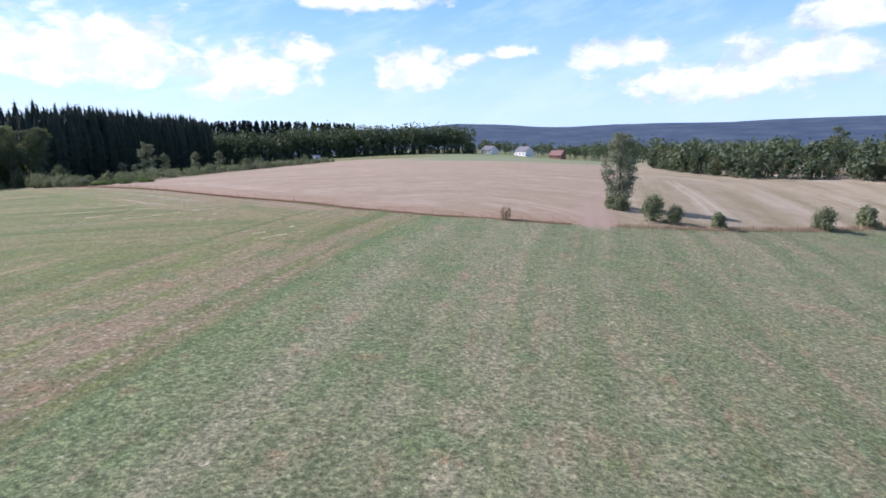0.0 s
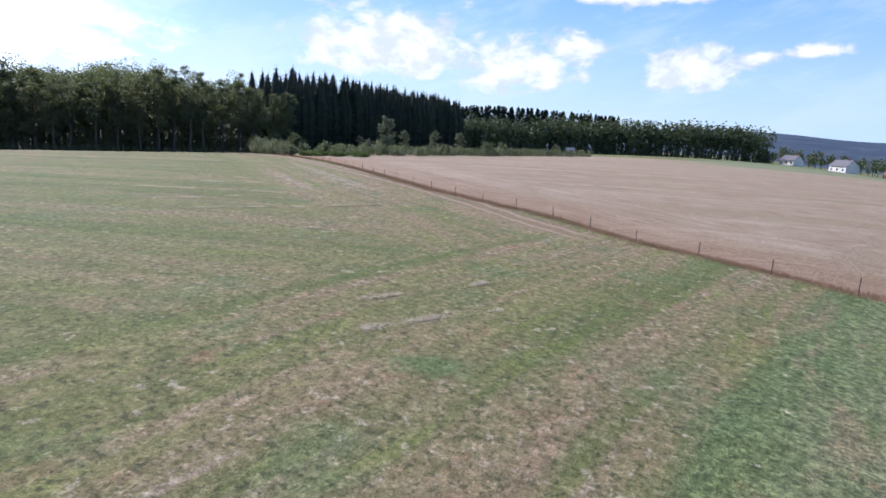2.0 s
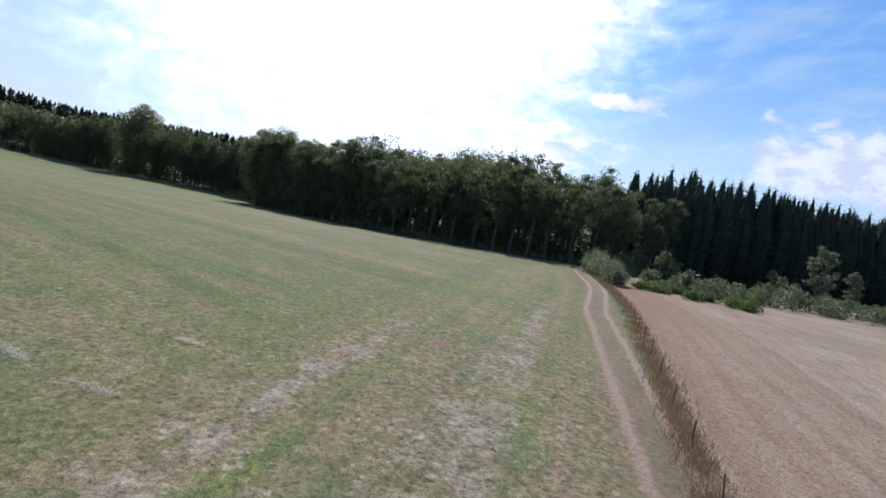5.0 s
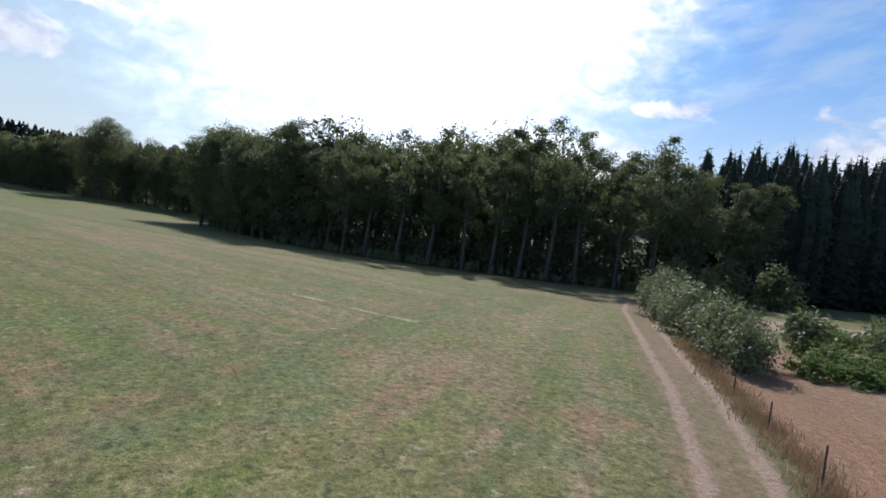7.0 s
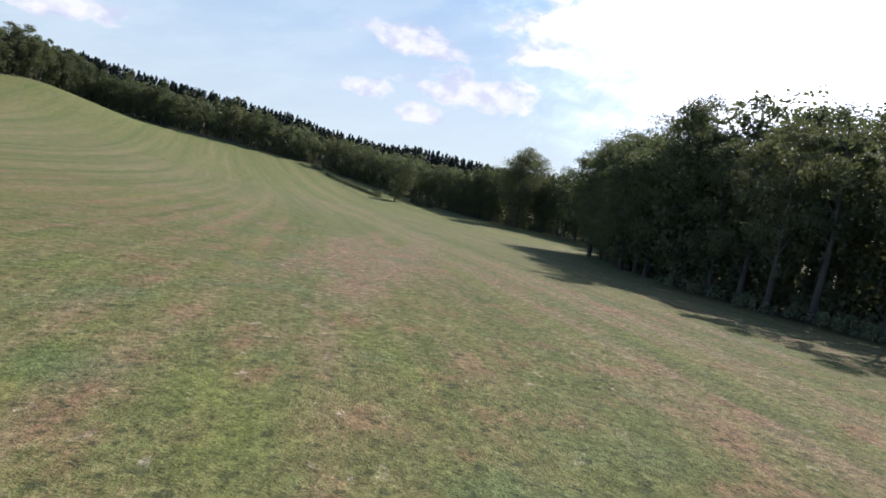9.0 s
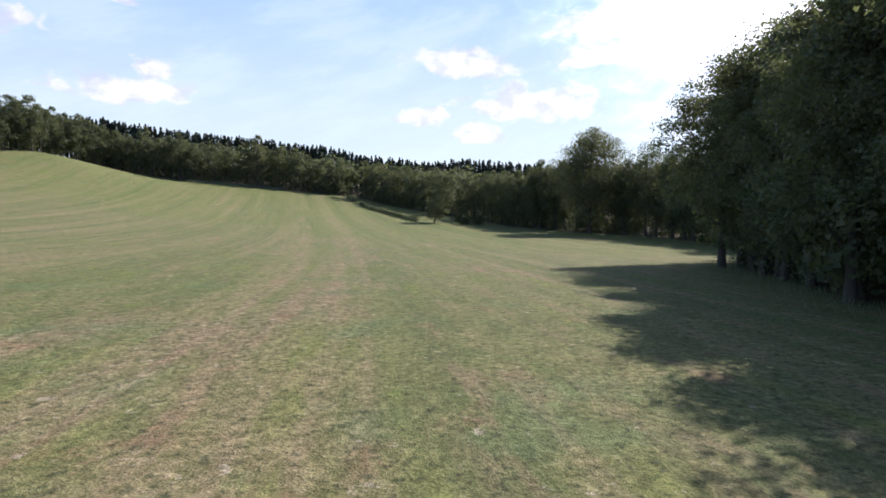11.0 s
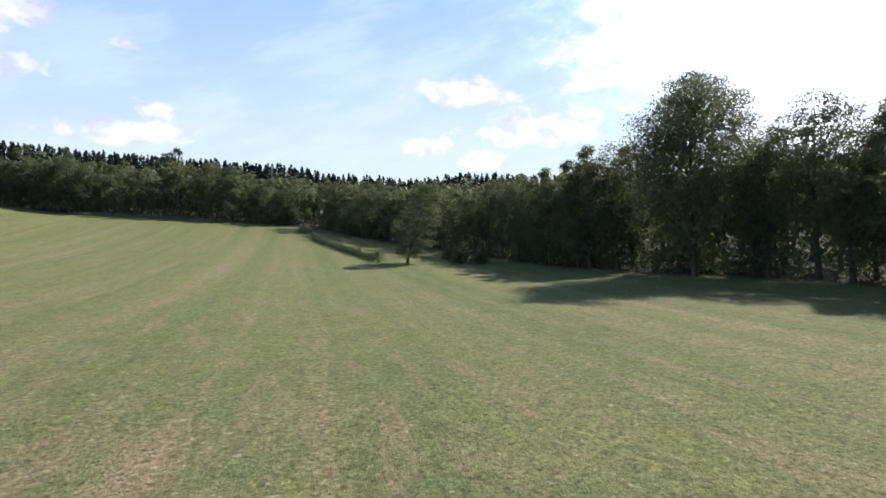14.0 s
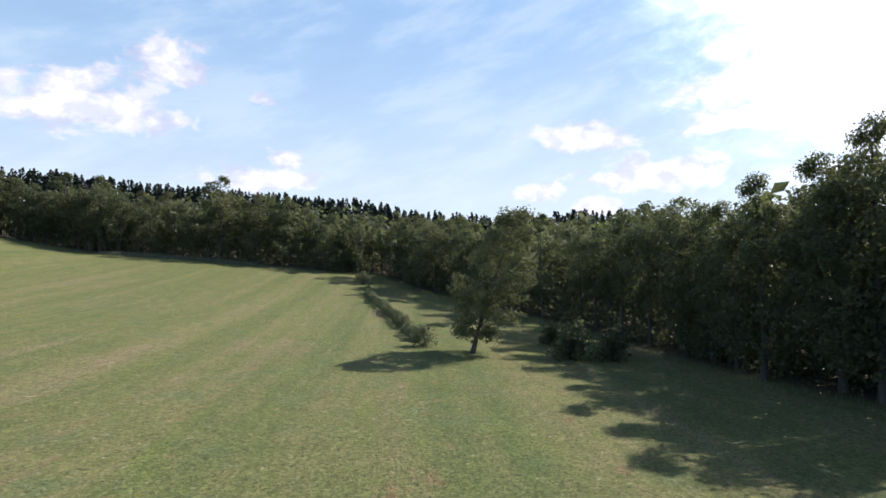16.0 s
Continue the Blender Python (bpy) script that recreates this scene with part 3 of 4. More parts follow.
def cloud_material():
    m, n, l, bsdf = material("cumulus")
    uv = n.new("ShaderNodeUVMap")
    uv.uv_map = "degrees"
    sep = n.new("ShaderNodeSeparateXYZ")
    l.new(uv.outputs[0], sep.inputs[0])
    az, up = sep.outputs[0], sep.outputs[1]
    total = None
    for a0, e0, w, h in CLOUDS:
        dx = calc(n, l, "DIVIDE", calc(n, l, "SUBTRACT", az, a0), w * 1.25)
        dy = calc(n, l, "DIVIDE", calc(n, l, "SUBTRACT", up, e0), h * 1.25)
        low = calc(n, l, "MULTIPLY", calc(n, l, "MINIMUM", dy, 0.0), 0.6)      # flat bases
        dy = calc(n, l, "ADD", dy, low)
        d = calc(n, l, "SUBTRACT", 1.0, calc(n, l, "SQRT", calc(n, l, "ADD", calc(n, l, "MULTIPLY", dx, dx), calc(n, l, "MULTIPLY", dy, dy))))
        total = d if total is None else calc(n, l, "MAXIMUM", total, d)
    wide = mapped(n, l, uv.outputs[0], (0.75, 1.25, 1))
    puff = noise_node(n, l, wide, 0.42, 7, 0.58, 0.3)
    veil = noise_node(n, l, mapped(n, l, uv.outputs[0], (0.5, 1.6, 1), 14), 0.16, 6, 0.62)
    body = calc(n, l, "ADD", calc(n, l, "MAXIMUM", total, -0.8), calc(n, l, "MULTIPLY", calc(n, l, "SUBTRACT", puff, 0.5), 2.6))
    dense = span(n, l, body, -0.40, 0.62, 0.0, 0.97)
    thin = span(n, l, veil, 0.47, 0.75, 0.0, 0.40)
    haze = span(n, l, up, 14.0, -1.0, 0.0, 0.75)
    # the sun's white glare, put into the backdrop's colour and glow
    gx = calc(n, l, "DIVIDE", calc(n, l, "SUBTRACT", az, 77.0), 33.0)
    gy = calc(n, l, "DIVIDE", calc(n, l, "SUBTRACT", up, 36.0), 36.0)
    near_sun = calc(n, l, "SQRT", calc(n, l, "ADD", calc(n, l, "MULTIPLY", gx, gx), calc(n, l, "MULTIPLY", gy, gy)))
    near_sun = calc(n, l, "SUBTRACT", near_sun, calc(n, l, "MULTIPLY", calc(n, l, "SUBTRACT", puff, 0.5), 0.45))
    sun_glare = span(n, l, near_sun, 1.22, 0.62, 0.0, 0.99)
    # cover of glowing sky blue over the whole backdrop, denser left of the sun
    air_cover = span(n, l, calc(n, l, "ADD", az, calc(n, l, "MULTIPLY", calc(n, l, "SUBTRACT", veil, 0.5), 50.0)), 78.0, 118.0, 0.6, 0.84)
    air_cover = calc(n, l, "MULTIPLY", air_cover, calc(n, l, "MULTIPLY", span(n, l, veil, 0.30, 0.62, 0.86, 1.0), span(n, l, up, 6.0, 27.0, 1.0, 0.8)))
    alpha = calc(n, l, "MAXIMUM", calc(n, l, "MAXIMUM", dense, calc(n, l, "MAXIMUM", sun_glare, air_cover)), calc(n, l, "MAXIMUM", thin, haze))
    # grey cloud shading is put into the colour in random patches
    shade = span(n, l, noise_node(n, l, mapped(n, l, uv.outputs[0], (0.75, 1.0, 1)), 0.5, 5, 0.55), 0.42, 0.62)
    col = mix(n, l, calc(n, l, "MULTIPLY", shade, 0.75), (0.97, 1.0, 0.95), (0.64, 0.71, 0.80))
    cloud = calc(n, l, "MAXIMUM", dense, sun_glare)
    air = mix(n, l, span(n, l, up, 5.0, 27.0), (0.71, 0.86, 0.84), (0.43, 0.70, 0.88))
    blue = mix(n, l, span(n, l, up, 3.0, 19.0), (0.58, 0.82, 0.92), (0.15, 0.50, 0.95))
    air = mix(n, l, span(n, l, az, 60.0, 112.0), blue, air)
    air = mix(n, l, span(n, l, veil, 0.44, 0.64, 0.0, 0.5), air, (0.74, 0.90, 0.88))
    col = mix(n, l, span(n, l, cloud, 0.1, 0.7), air, col)
    glow = n.new("ShaderNodeEmission")
    glow.inputs["Strength"].default_value = 0.95
    l.new(calc(n, l, "ADD", 0.95, calc(n, l, "MULTIPLY", sun_glare, 1.1)), glow.inputs["Strength"])
    l.new(col, glow.inputs["Color"])
    clear = n.new("ShaderNodeBsdfTransparent")
    both = n.new("ShaderNodeMixShader")
    l.new(alpha, both.inputs[0])
    l.new(clear.outputs[0], both.inputs[1])
    l.new(glow.outputs[0], both.inputs[2])
    l.new(both.outputs[0], n["Material Output"].inputs["Surface"])
    return m


def build_clouds():
    radius, cx, cy = 4500.0, -120.0, 60.0
    az, up = np.arange(-180, 181, 3.0), np.arange(-2, 31, 4.0)
    A, U = np.meshgrid(np.radians(az), np.radians(up))
    co = np.stack([cx - radius * np.sin(A), cy + radius * np.cos(A), radius * np.tan(U)], -1).reshape(-1, 3)
    nx, ny = len(az), len(up)
    i = np.arange(nx * ny).reshape(ny, nx)
    quads = np.stack([i[:-1, :-1], i[:-1, 1:], i[1:, 1:], i[1:, :-1]], -1).reshape(-1, 4)
    me = bpy.data.meshes.new("backdrop")
    me.from_pydata(co.tolist(), [], quads.tolist())
    uv = me.uv_layers.new(name="degrees")
    deg = np.stack([np.degrees(A), np.degrees(U)], -1).reshape(-1, 2)
    uv.data.foreach_set("uv", deg[quads.ravel()].ravel())
    me.materials.append(cloud_material())
    tagged(new("backdrop", me), "cumulus clouds, thin veils, sky blue and sun glare on a glowing backdrop", "clouds", kind="structure")


build_clouds()

# ---- trees ----


def dome(f):
    """Half-width of a crown at a share f of its height: full below, rounded above."""
    top = np.clip((f - 0.35) / 0.68, 0, 1)
    return np.sqrt(1 - top ** 2.3) * (0.62 + 0.38 * np.clip(f / 0.4, 0, 1))


def make_tree(name, label, seed, tall, wide, base, clumps, per, size, leaf, bark, lean=(0, 0), lobes=1.0, inner=150, tri=False, category="tree", group="", swell=1.0, heads=0):
    """A broadleaf tree: tapered trunk, limbs to the crown's clumps, sprays of leaves."""
    rng = np.random.default_rng(seed)
    root = thing(name, label, category, group)
    wood, crown = Shape(), Shape()
    r0 = 0.011 * tall + 0.06
    bend = rng.normal(0, 0.02 * tall, 2)
    spine = [(lean[0] * f + bend[0] * f * f, lean[1] * f + bend[1] * math.sin(3 * f), tall * 0.88 * f - 0.3 * (f == 0)) for f in (0, 0.12, 0.3, 0.5, 0.72, 1.0)]
    wood.tube(spine, [r0 * 1.5, r0, r0 * 0.82, r0 * 0.6, r0 * 0.36, 0.03], 8)
    phase = rng.uniform(0, 6.28, 4)

    def spine_at(z):
        g = min(z / (tall * 0.88), 1.0)
        return lean[0] * g + bend[0] * g * g, lean[1] * g + bend[1] * math.sin(3 * g)

    # the heads of the main limbs, wound up round the trunk
    domes = []
    for j in range(heads):
        f = 0.04 + 0.92 * (j + 0.5) / heads
        a = 2.4 * j + phase[0] + rng.normal(0, 0.35)
        hr = wide * rng.uniform(0.36, 0.54) * (1 - 0.22 * f) * swell
        off = wide * float(dome(f)) * rng.uniform(0.36, 0.66) * (0.3 if j == heads - 1 else 1.0)
        z = base + 0.7 * hr + (tall - base - 1.75 * hr) * f
        px, py = spine_at(z)
        c = np.array([px + off * math.cos(a), py + off * math.sin(a), z])
        zb = max(0.14 * tall, z - 0.9 * off - 0.6)
        bx, by = spine_at(zb)
        wood.tube([(bx, by, zb), ((bx + c[0]) / 2, (by + c[1]) / 2, zb + (z - zb) * 0.42), tuple(c)], [r0 * 0.42 * (1.1 - 0.6 * f), r0 * 0.26, 0.04], 5)
        domes.append((c, hr))
    for got in range(clumps):
        if domes:
            h, hr = domes[got % heads]
            d = rng.normal(0, 1, 3)
            d /= np.linalg.norm(d)
            if d[2] < -0.25 and rng.random() < 0.8:
                d[2] = -d[2]
            c = h + d * (hr, hr, hr * 1.1) * rng.uniform(0.5, 1.0)
            b, cr = h, hr * rng.uniform(0.30, 0.50) + 0.15
        else:
            f = rng.uniform(0, 1) ** 0.9
            z = base + (tall - base) * 0.96 * f
            a = rng.uniform(0, 2 * math.pi)
            env = float(dome(f)) * (1 + 0.22 * lobes * math.sin(2 * a + phase[0] + 4 * f) + 0.16 * lobes * math.sin(3 * a + phase[1] - 7 * f))
            rad = wide * env * rng.uniform(0.3, 1.05) ** 0.5
            px, py = spine_at(z)
            c = np.array([px + rad * math.cos(a), py + rad * math.sin(a), z])
            zb = max(0.12 * tall, z - rad * 0.75)
            b, cr = (*spine_at(zb), zb), (wide * rng.uniform(0.12, 0.26) + 0.25) * swell
        if got % 3 == 0:
            midp = ((b[0] + c[0]) / 2, (b[1] + c[1]) / 2, b[2] + (c[2] - b[2]) * 0.38)
            wood.tube([tuple(b), midp, tuple(c)], [r0 * (0.13 if domes else 0.30), r0 * 0.1, 0.015], 5)
        k = int(per * rng.uniform(0.7, 1.3))
        d = rng.normal(0, 1, (k, 3))
        d /= np.linalg.norm(d, axis=1, keepdims=True)
        d[:, 2] = np.where(rng.random(k) < 0.35, np.abs(d[:, 2]), d[:, 2])
        pts = c + d * cr * rng.uniform(0.35, 1.08, (k, 1)) * (1.15, 1.15, 0.78)
        pts[:, 2] = np.maximum(pts[:, 2], 0.15)
        crown.leaves(pts, d * 0.7 + (0, 0, 0.5), size, rng, 0.6, 0.55, tri)
    # the dense inside of the crown
    k = inner * 2
    f, a = rng.uniform(0.04, 0.82, k), rng.uniform(0, 6.28, k)
    env = dome(f) * wide * 0.55 * np.sqrt(rng.uniform(0, 1, k))
    g = np.minimum((base + (tall - base) * f) / (tall * 0.88), 1.0)
    pts = np.column_stack([lean[0] * g + bend[0] * g * g + env * np.cos(a), lean[1] * g + bend[1] * np.sin(3 * g) + env * np.sin(a), base + (tall - base) * f])
    crown.leaves(pts, np.column_stack([np.cos(a), np.sin(a), 0 * a]), 0.034 * wide + 0.09, rng, 0.75, 0.55, True)
    part("trunk", wood, bark, root, shade=True)
    part("crown", crown, leaf, root)
    return root


def make_spruce(name, label, seed, tall, wide):
    """A spruce: straight trunk, drooping tiers of needle sprays round a dense core."""
    rng = np.random.default_rng(seed)
    root = thing(name, label, "tree", "spruces of the plantation")
    wood, crown = Shape(), Shape()
    wood.tube([(0, 0, -0.3), (0, 0, tall * 0.5), (0, 0, tall)], [0.011 * tall + 0.05, 0.006 * tall + 0.03, 0.015], 6)
    cen, nor, big = [], [], []
    levels = int(tall * 1.25)
    for i in range(levels):
        f = i / levels
        z = tall * (0.06 + 0.93 * f)
        reach = (wide * min(1.0, 2.5 * (1 - f)) ** 0.95 + 0.12) * rng.uniform(0.85, 1.12)
        arms = 8 if f < 0.8 else 5
        for a in rng.uniform(0, 6.28) + np.arange(arms) * 6.28 / arms + rng.normal(0, 0.15, arms):
            ln = reach * rng.uniform(0.8, 1.15)
            out, side = np.array([math.cos(a), math.sin(a), 0.0]), np.array([-math.sin(a), math.cos(a), 0.0])
            k = 3 + int(ln * 2.4)
            t = rng.uniform(0.25, 1.0, k)[:, None]
            cen.append(np.array([0, 0, z + rng.normal(0, 0.45)]) + out * ln * t - np.array([0, 0, 0.38]) * ln * t + side * rng.normal(0, 0.16 * ln, (k, 1)))
            nor.append(np.tile(out * 0.5 + (0, 0, 0.9), (k, 1)))
            big.append(np.full((k, 1), 0.52 * (1 - 0.62 * f)))
    crown.leaves(np.concatenate(cen), np.concatenate(nor), np.concatenate(big), rng, 0.5, 0.55, True)
    ring = [(0.62 * wide * g * math.cos(k), 0.62 * wide * g * math.sin(k), tall * f) for f, g in ((0.08, 0.9), (0.55, 1.0), (0.95, 0.05)) for k in np.arange(7) * 0.8976]
    crown.add(ring, [(r * 7 + k, r * 7 + (k + 1) % 7, r * 7 + 7 + (k + 1) % 7, r * 7 + 7 + k) for r in (0, 1) for k in range(7)])
    part("trunk", wood, BARK, root, shade=True)
    part("crown", crown, NEEDLE, root)
    return root


def make_bush(name, label, seed, tall, wide, clumps, per, size, leaf, category="bush", group=""):
    rng = np.random.default_rng(seed)
    root = thing(name, label, category, group)
    stems, crown = Shape(), Shape()
    for i in range(clumps):
        a, f = rng.uniform(0, 6.28), rng.uniform(0, 1)
        r = wide * rng.uniform(0.1, 0.8) * math.sqrt(max(0.05, 1 - (f * 0.95) ** 2))
        c = np.array([r * math.cos(a), r * math.sin(a), 0.18 * tall + 0.68 * tall * f])
        if i % 3 == 0:
            stems.tube([(0.1 * math.cos(a), 0.1 * math.sin(a), -0.2), (c[0] * 0.5, c[1] * 0.5, c[2] * 0.55), tuple(c)], [0.05, 0.035, 0.012], 5)
        k = int(per * rng.uniform(0.7, 1.3))
        d = rng.normal(0, 1, (k, 3))
        d /= np.linalg.norm(d, axis=1, keepdims=True)
        cr = 0.30 * wide * rng.uniform(0.7, 1.25)
        pts = c + d * cr * rng.uniform(0.3, 1.1, (k, 1)) * (1, 1, min(1.3, tall / wide))
        pts[:, 2] = np.maximum(pts[:, 2], 0.05)
        crown.leaves(pts, d * 0.6 + (0, 0, 0.5), size, rng)
    part("stem", stems, BARK, root, shade=True)
    part("foliage", crown, leaf, root)
    return root


def put(model, x, y, turn=0.0, s=1.0, sz=None, sink=0.1):
    """A copy of a model on the ground."""
    ob = copy_thing(model, pose(x, y, ground_z(x, y) - sink, 0, 0, turn))
    ob.scale = (s, s, sz or s)
    return ob


def drop(model):
    for o in (*model.children_recursive, model):
        bpy.data.objects.remove(o)


rnd = random.Random(11)
OAKS = "broadleaf tree at the wood's edge with dark dense foliage"
EDGE = "trees along the wood's edge"
SHAPES = [(20, 4.2, 4.4, 72), (18, 4.6, 3.2, 76), (21.5, 3.8, 5.2, 70), (16.5, 4.2, 2.6, 66), (19, 4.9, 4.0, 80)]
models = [make_tree("broadleaf_tree", OAKS, 20 + i, t, w, b, c, 120, 0.135, LEAF, BARK, inner=120, tri=True, group=EDGE, heads=9) for i, (t, w, b, c) in enumerate(SHAPES)]
ROUND = [(19, 5.6, 1.0), (16.5, 5.9, 0.8), (20, 5.2, 1.4), (15, 5.4, 0.6), (18, 6.2, 1.2)]
far_models = [make_tree("broadleaf_tree", "round-crowned broadleaf tree with dark green foliage", 40 + i, t, w, b, 64, 62, 0.25, LEAF, BARK, inner=200, tri=True, group=EDGE, heads=8) for i, (t, w, b) in enumerate(ROUND)]
tall_thin = [make_tree("broadleaf_tree", "tall thin broadleaf tree with sparse crown and bare trunk", 50 + i, t, w, b, c, 110, 0.13, LEAF, BARK, inner=90, tri=True, group=EDGE, heads=8)
             for i, (t, w, b, c) in enumerate([(20.5, 3.5, 4.2, 74), (19, 3.2, 3.4, 70)])]
near_models = [make_tree("broadleaf_tree", "large broadleaf tree with dense leafy crown down to the grass", 70 + i, t, w, b, c, 140, 0.155, LEAF, BARK, inner=500, tri=True, group=EDGE, heads=12, swell=1.18)
               for i, (t, w, b, c) in enumerate([(20, 6.0, 0.8, 124), (22, 5.6, 1.2, 124), (21, 5.4, 1.0, 120)])]


def plant_wood():
    """Two staggered rows of trees behind the wood's edge."""
    for row, (back, step) in enumerate(((2.6, 4.5), (8.0, 5.6))):
        for k, (x, y, a) in enumerate(resample(WOOD, step)):
            if row == 0 and k % 2 and -118 < y < 5:
                continue
            x += -math.sin(a) * -back + rnd.uniform(-1.2, 1.2)
            y += math.cos(a) * -back + rnd.uniform(-1.2, 1.2)
            near = row == 0 and y > 22 and (-215 < x < -152 or x < -245) and y < 135
            thin = x > -134 and y > 112 and rnd.random() < 0.25
            if math.hypot(x + 280.5, y - 58.8) < 8:
                continue
            kind = near_models if near and not thin else tall_thin if thin else far_models if y < 5 or row == 1 else models
            s = rnd.uniform(0.80, 1.08) * (0.98 if row == 0 else 1.10 if x > -270 else 1.02)
            if -208 < x < -168 and y > 60:
                s = rnd.uniform(1.01, 1.08) if x < -190 else rnd.uniform(0.94, 1.01)
            elif x > -168:
                s *= 1.0 if row == 0 else 1.10
            if y > 60 and x < -208:
                s *= 1.08 if x < -255 else 1.28 if x < -222 else 1.05
            elif x < -235:
                s *= (0.84 if y < 37.5 else 1.06) if y > 24 else rnd.uniform(0.86, 1.02) if y > -40 else rnd.uniform(0.88, 1.08) * (1.14 if y < -90 else 1)
            if x > -150:
                s = min(s, 0.93 if thin else 1.07)
            if x > -134 and y > 132 and not thin:
                s = max(s, 1.01)
            put(rnd.choice(kind), x, y, rnd.uniform(0, 360), s * rnd.uniform(0.94, 1.06), s)


plant_wood()
put(near_models[0], -205.0, 98.2, 40, 1.04, 1.12)
put(near_models[1], -195.8, 96.2, 140, 1.09, 1.02)
put(near_models[2], -189.5, 99.9, 20, 0.98, 1.02)
put(near_models[0], -168.0, 104.0, 75, 0.92, 0.94)
put(near_models[1], -161.0, 107.5, 200, 0.9, 0.80)

# ---- lone trees ----
willow = make_tree("willow_tree", "tall slim grey-green willow tree with drooping foliage", 91, 11.4, 2.35, 1.4, 150, 84, 0.13, LEAF_PALE, BARK, lobes=0.5, inner=150, tri=True)
put(willow, 25, 87)
drop(willow)
leaning = make_tree("leaning_tree", "lone broadleaf tree on a short leaning trunk at the meadow's edge", 93, 15.0, 3.5, 1.3, 130, 130, 0.15, LEAF, BARK, tri=True, lean=(-3.2, 3.6), lobes=0.8)
put(leaning, -285.3, 9.6)
drop(leaning)
great = make_tree("great_oak_tree", "great round-crowned oak tree standing out of the wood", 95, 26.5, 10.8, 1.6, 320, 150, 0.17, LEAF, BARK, inner=900, tri=True, heads=17, swell=1.12)
put(great, -280.9, 59.6, 0, 1.07)
drop(great)

# ---- spruce plantation ----
spruces = [make_spruce("spruce_tree", "dark spruce tree in a dense plantation", 110 + i, t, w) for i, (t, w) in enumerate([(25, 3.7), (23.5, 3.5), (26, 3.8)])]
for i in range(50):
    for j in range(4):
        x, y = -130 - j * 4.0 + 0.05 * i + rnd.uniform(-0.8, 0.8), 175 + i * 2.65 + 1.3 * (j % 2) + rnd.uniform(-1.2, 1.2)
        put(rnd.choice(spruces), x, y, rnd.uniform(0, 360), rnd.uniform(0.98, 1.05) + 0.03 * j - (0.10 if i < 5 else 0))
for m in models + tall_thin + near_models + spruces:
    drop(m)

# ---- bushes ----
HEDGE = [(-100.5, 135.8), (-93, 130.6), (-86, 126.2), (-81, 123), (-78.6, 121.6)]
BANK = [(-84, 133), (-82, 142), (-80, 152), (-77, 166), (-74, 184), (-70, 204), (-64, 226), (-56, 250)]
hedge_models = [make_bush("bush", "grey-green hedge bush with leafy shoots", 130 + i, t, w, 34, 60, 0.11, LEAF_HEDGE, group="hedge bushes") for i, (t, w) in enumerate([(3.1, 1.9), (2.4, 1.7), (2.8, 2.2)])]
broom = make_bush("broom_bush", "low bright green broom bush beside the stubble", 140, 1.6, 1.7, 20, 46, 0.13, LEAF_BROOM, group="broom beside the stubble")
bank_models = [make_bush("bush", "rounded bush on the overgrown field bank", 150 + i, t, w, 22, 40, 0.17, LEAF_HEDGE, group="bushes of the field bank") for i, (t, w) in enumerate([(2.6, 2.2), (3.6, 2.4), (2.0, 2.0)])]
for x, y, a in resample(HEDGE, 2.1):
    put(rnd.choice(hedge_models), x + rnd.uniform(-0.4, 0.4), y + rnd.uniform(-0.3, 0.9), rnd.uniform(0, 360), rnd.uniform(0.7, 1.12) * (1.3 if x < -96 else 1.0))
for k in range(44):
    u, v = (k % 11) / 10, (k // 11) / 3
    put(broom, -80.5 - 10 * u + 9.5 * v + rnd.uniform(-1.3, 1.3), 126.5 + 16 * u + 4 * v + rnd.uniform(-1.3, 1.3), rnd.uniform(0, 360), rnd.uniform(0.72, 1.08), rnd.uniform(0.5, 0.72))
for x, y, a in resample(BANK, 3.0):
    if rnd.random() < 0.9:
        put(rnd.choice(bank_models), x + rnd.uniform(-1.5, 1.5), y + rnd.uniform(-1, 1), rnd.uniform(0, 360), rnd.uniform(0.7, 1.25))
bank_tree = make_tree("young_tree", "young pale-leaved tree rising from the field bank", 160, 11, 2.6, 0.8, 46, 50, 0.30, LEAF_PALE, BARK)
for x, y, s in ((-106, 199, 1.08), (-103, 205, 0.7), (-92, 205, 0.68), (-86, 211, 0.66), (-110, 190, 0.5), (-98, 176, 0.4)):
    put(bank_tree, x, y, rnd.uniform(0, 360), s)
drop(bank_tree)
field_bush = [make_bush("bush", "round dense bush beside the fence of the stubble field", 170 + i, t, w, 46, 80, 0.13, LEAF_HEDGE, group="bushes by the field fence") for i, (t, w) in enumerate([(3.6, 1.9), (2.6, 2.0), (2.2, 1.3)])]
for k, x, y, s in ((0, 26.4, 76.4, 1.0), (1, 29.0, 75.6, 0.9), (2, 34.0, 73.8, 1.0), (1, 51.5, 80.2, 1.15), (2, 60.5, 84.5, 1.5), (1, 24.4, 84.0, 0.8), (2, 23.4, 86.0, 0.9)):
    put(field_bush[k], x, y, rnd.uniform(0, 360), s)
lone_bush = make_bush("thin_bush", "thin dry bush on the fence line", 180, 2.3, 1.1, 16, 42, 0.09, DRY)
put(lone_bush, 6.2, 70.4)
drop(lone_bush)
MEADOW_HEDGE = [(-287, 0), (-291.5, -6), (-299, -16.5), (-313, -37.5), (-318, -44)]
for x, y, a in resample(MEADOW_HEDGE, 1.9):
    put(hedge_models[1], x + rnd.uniform(-0.3, 0.3), y + rnd.uniform(-0.3, 0.3), rnd.uniform(0, 360), rnd.uniform(0.5, 0.8))
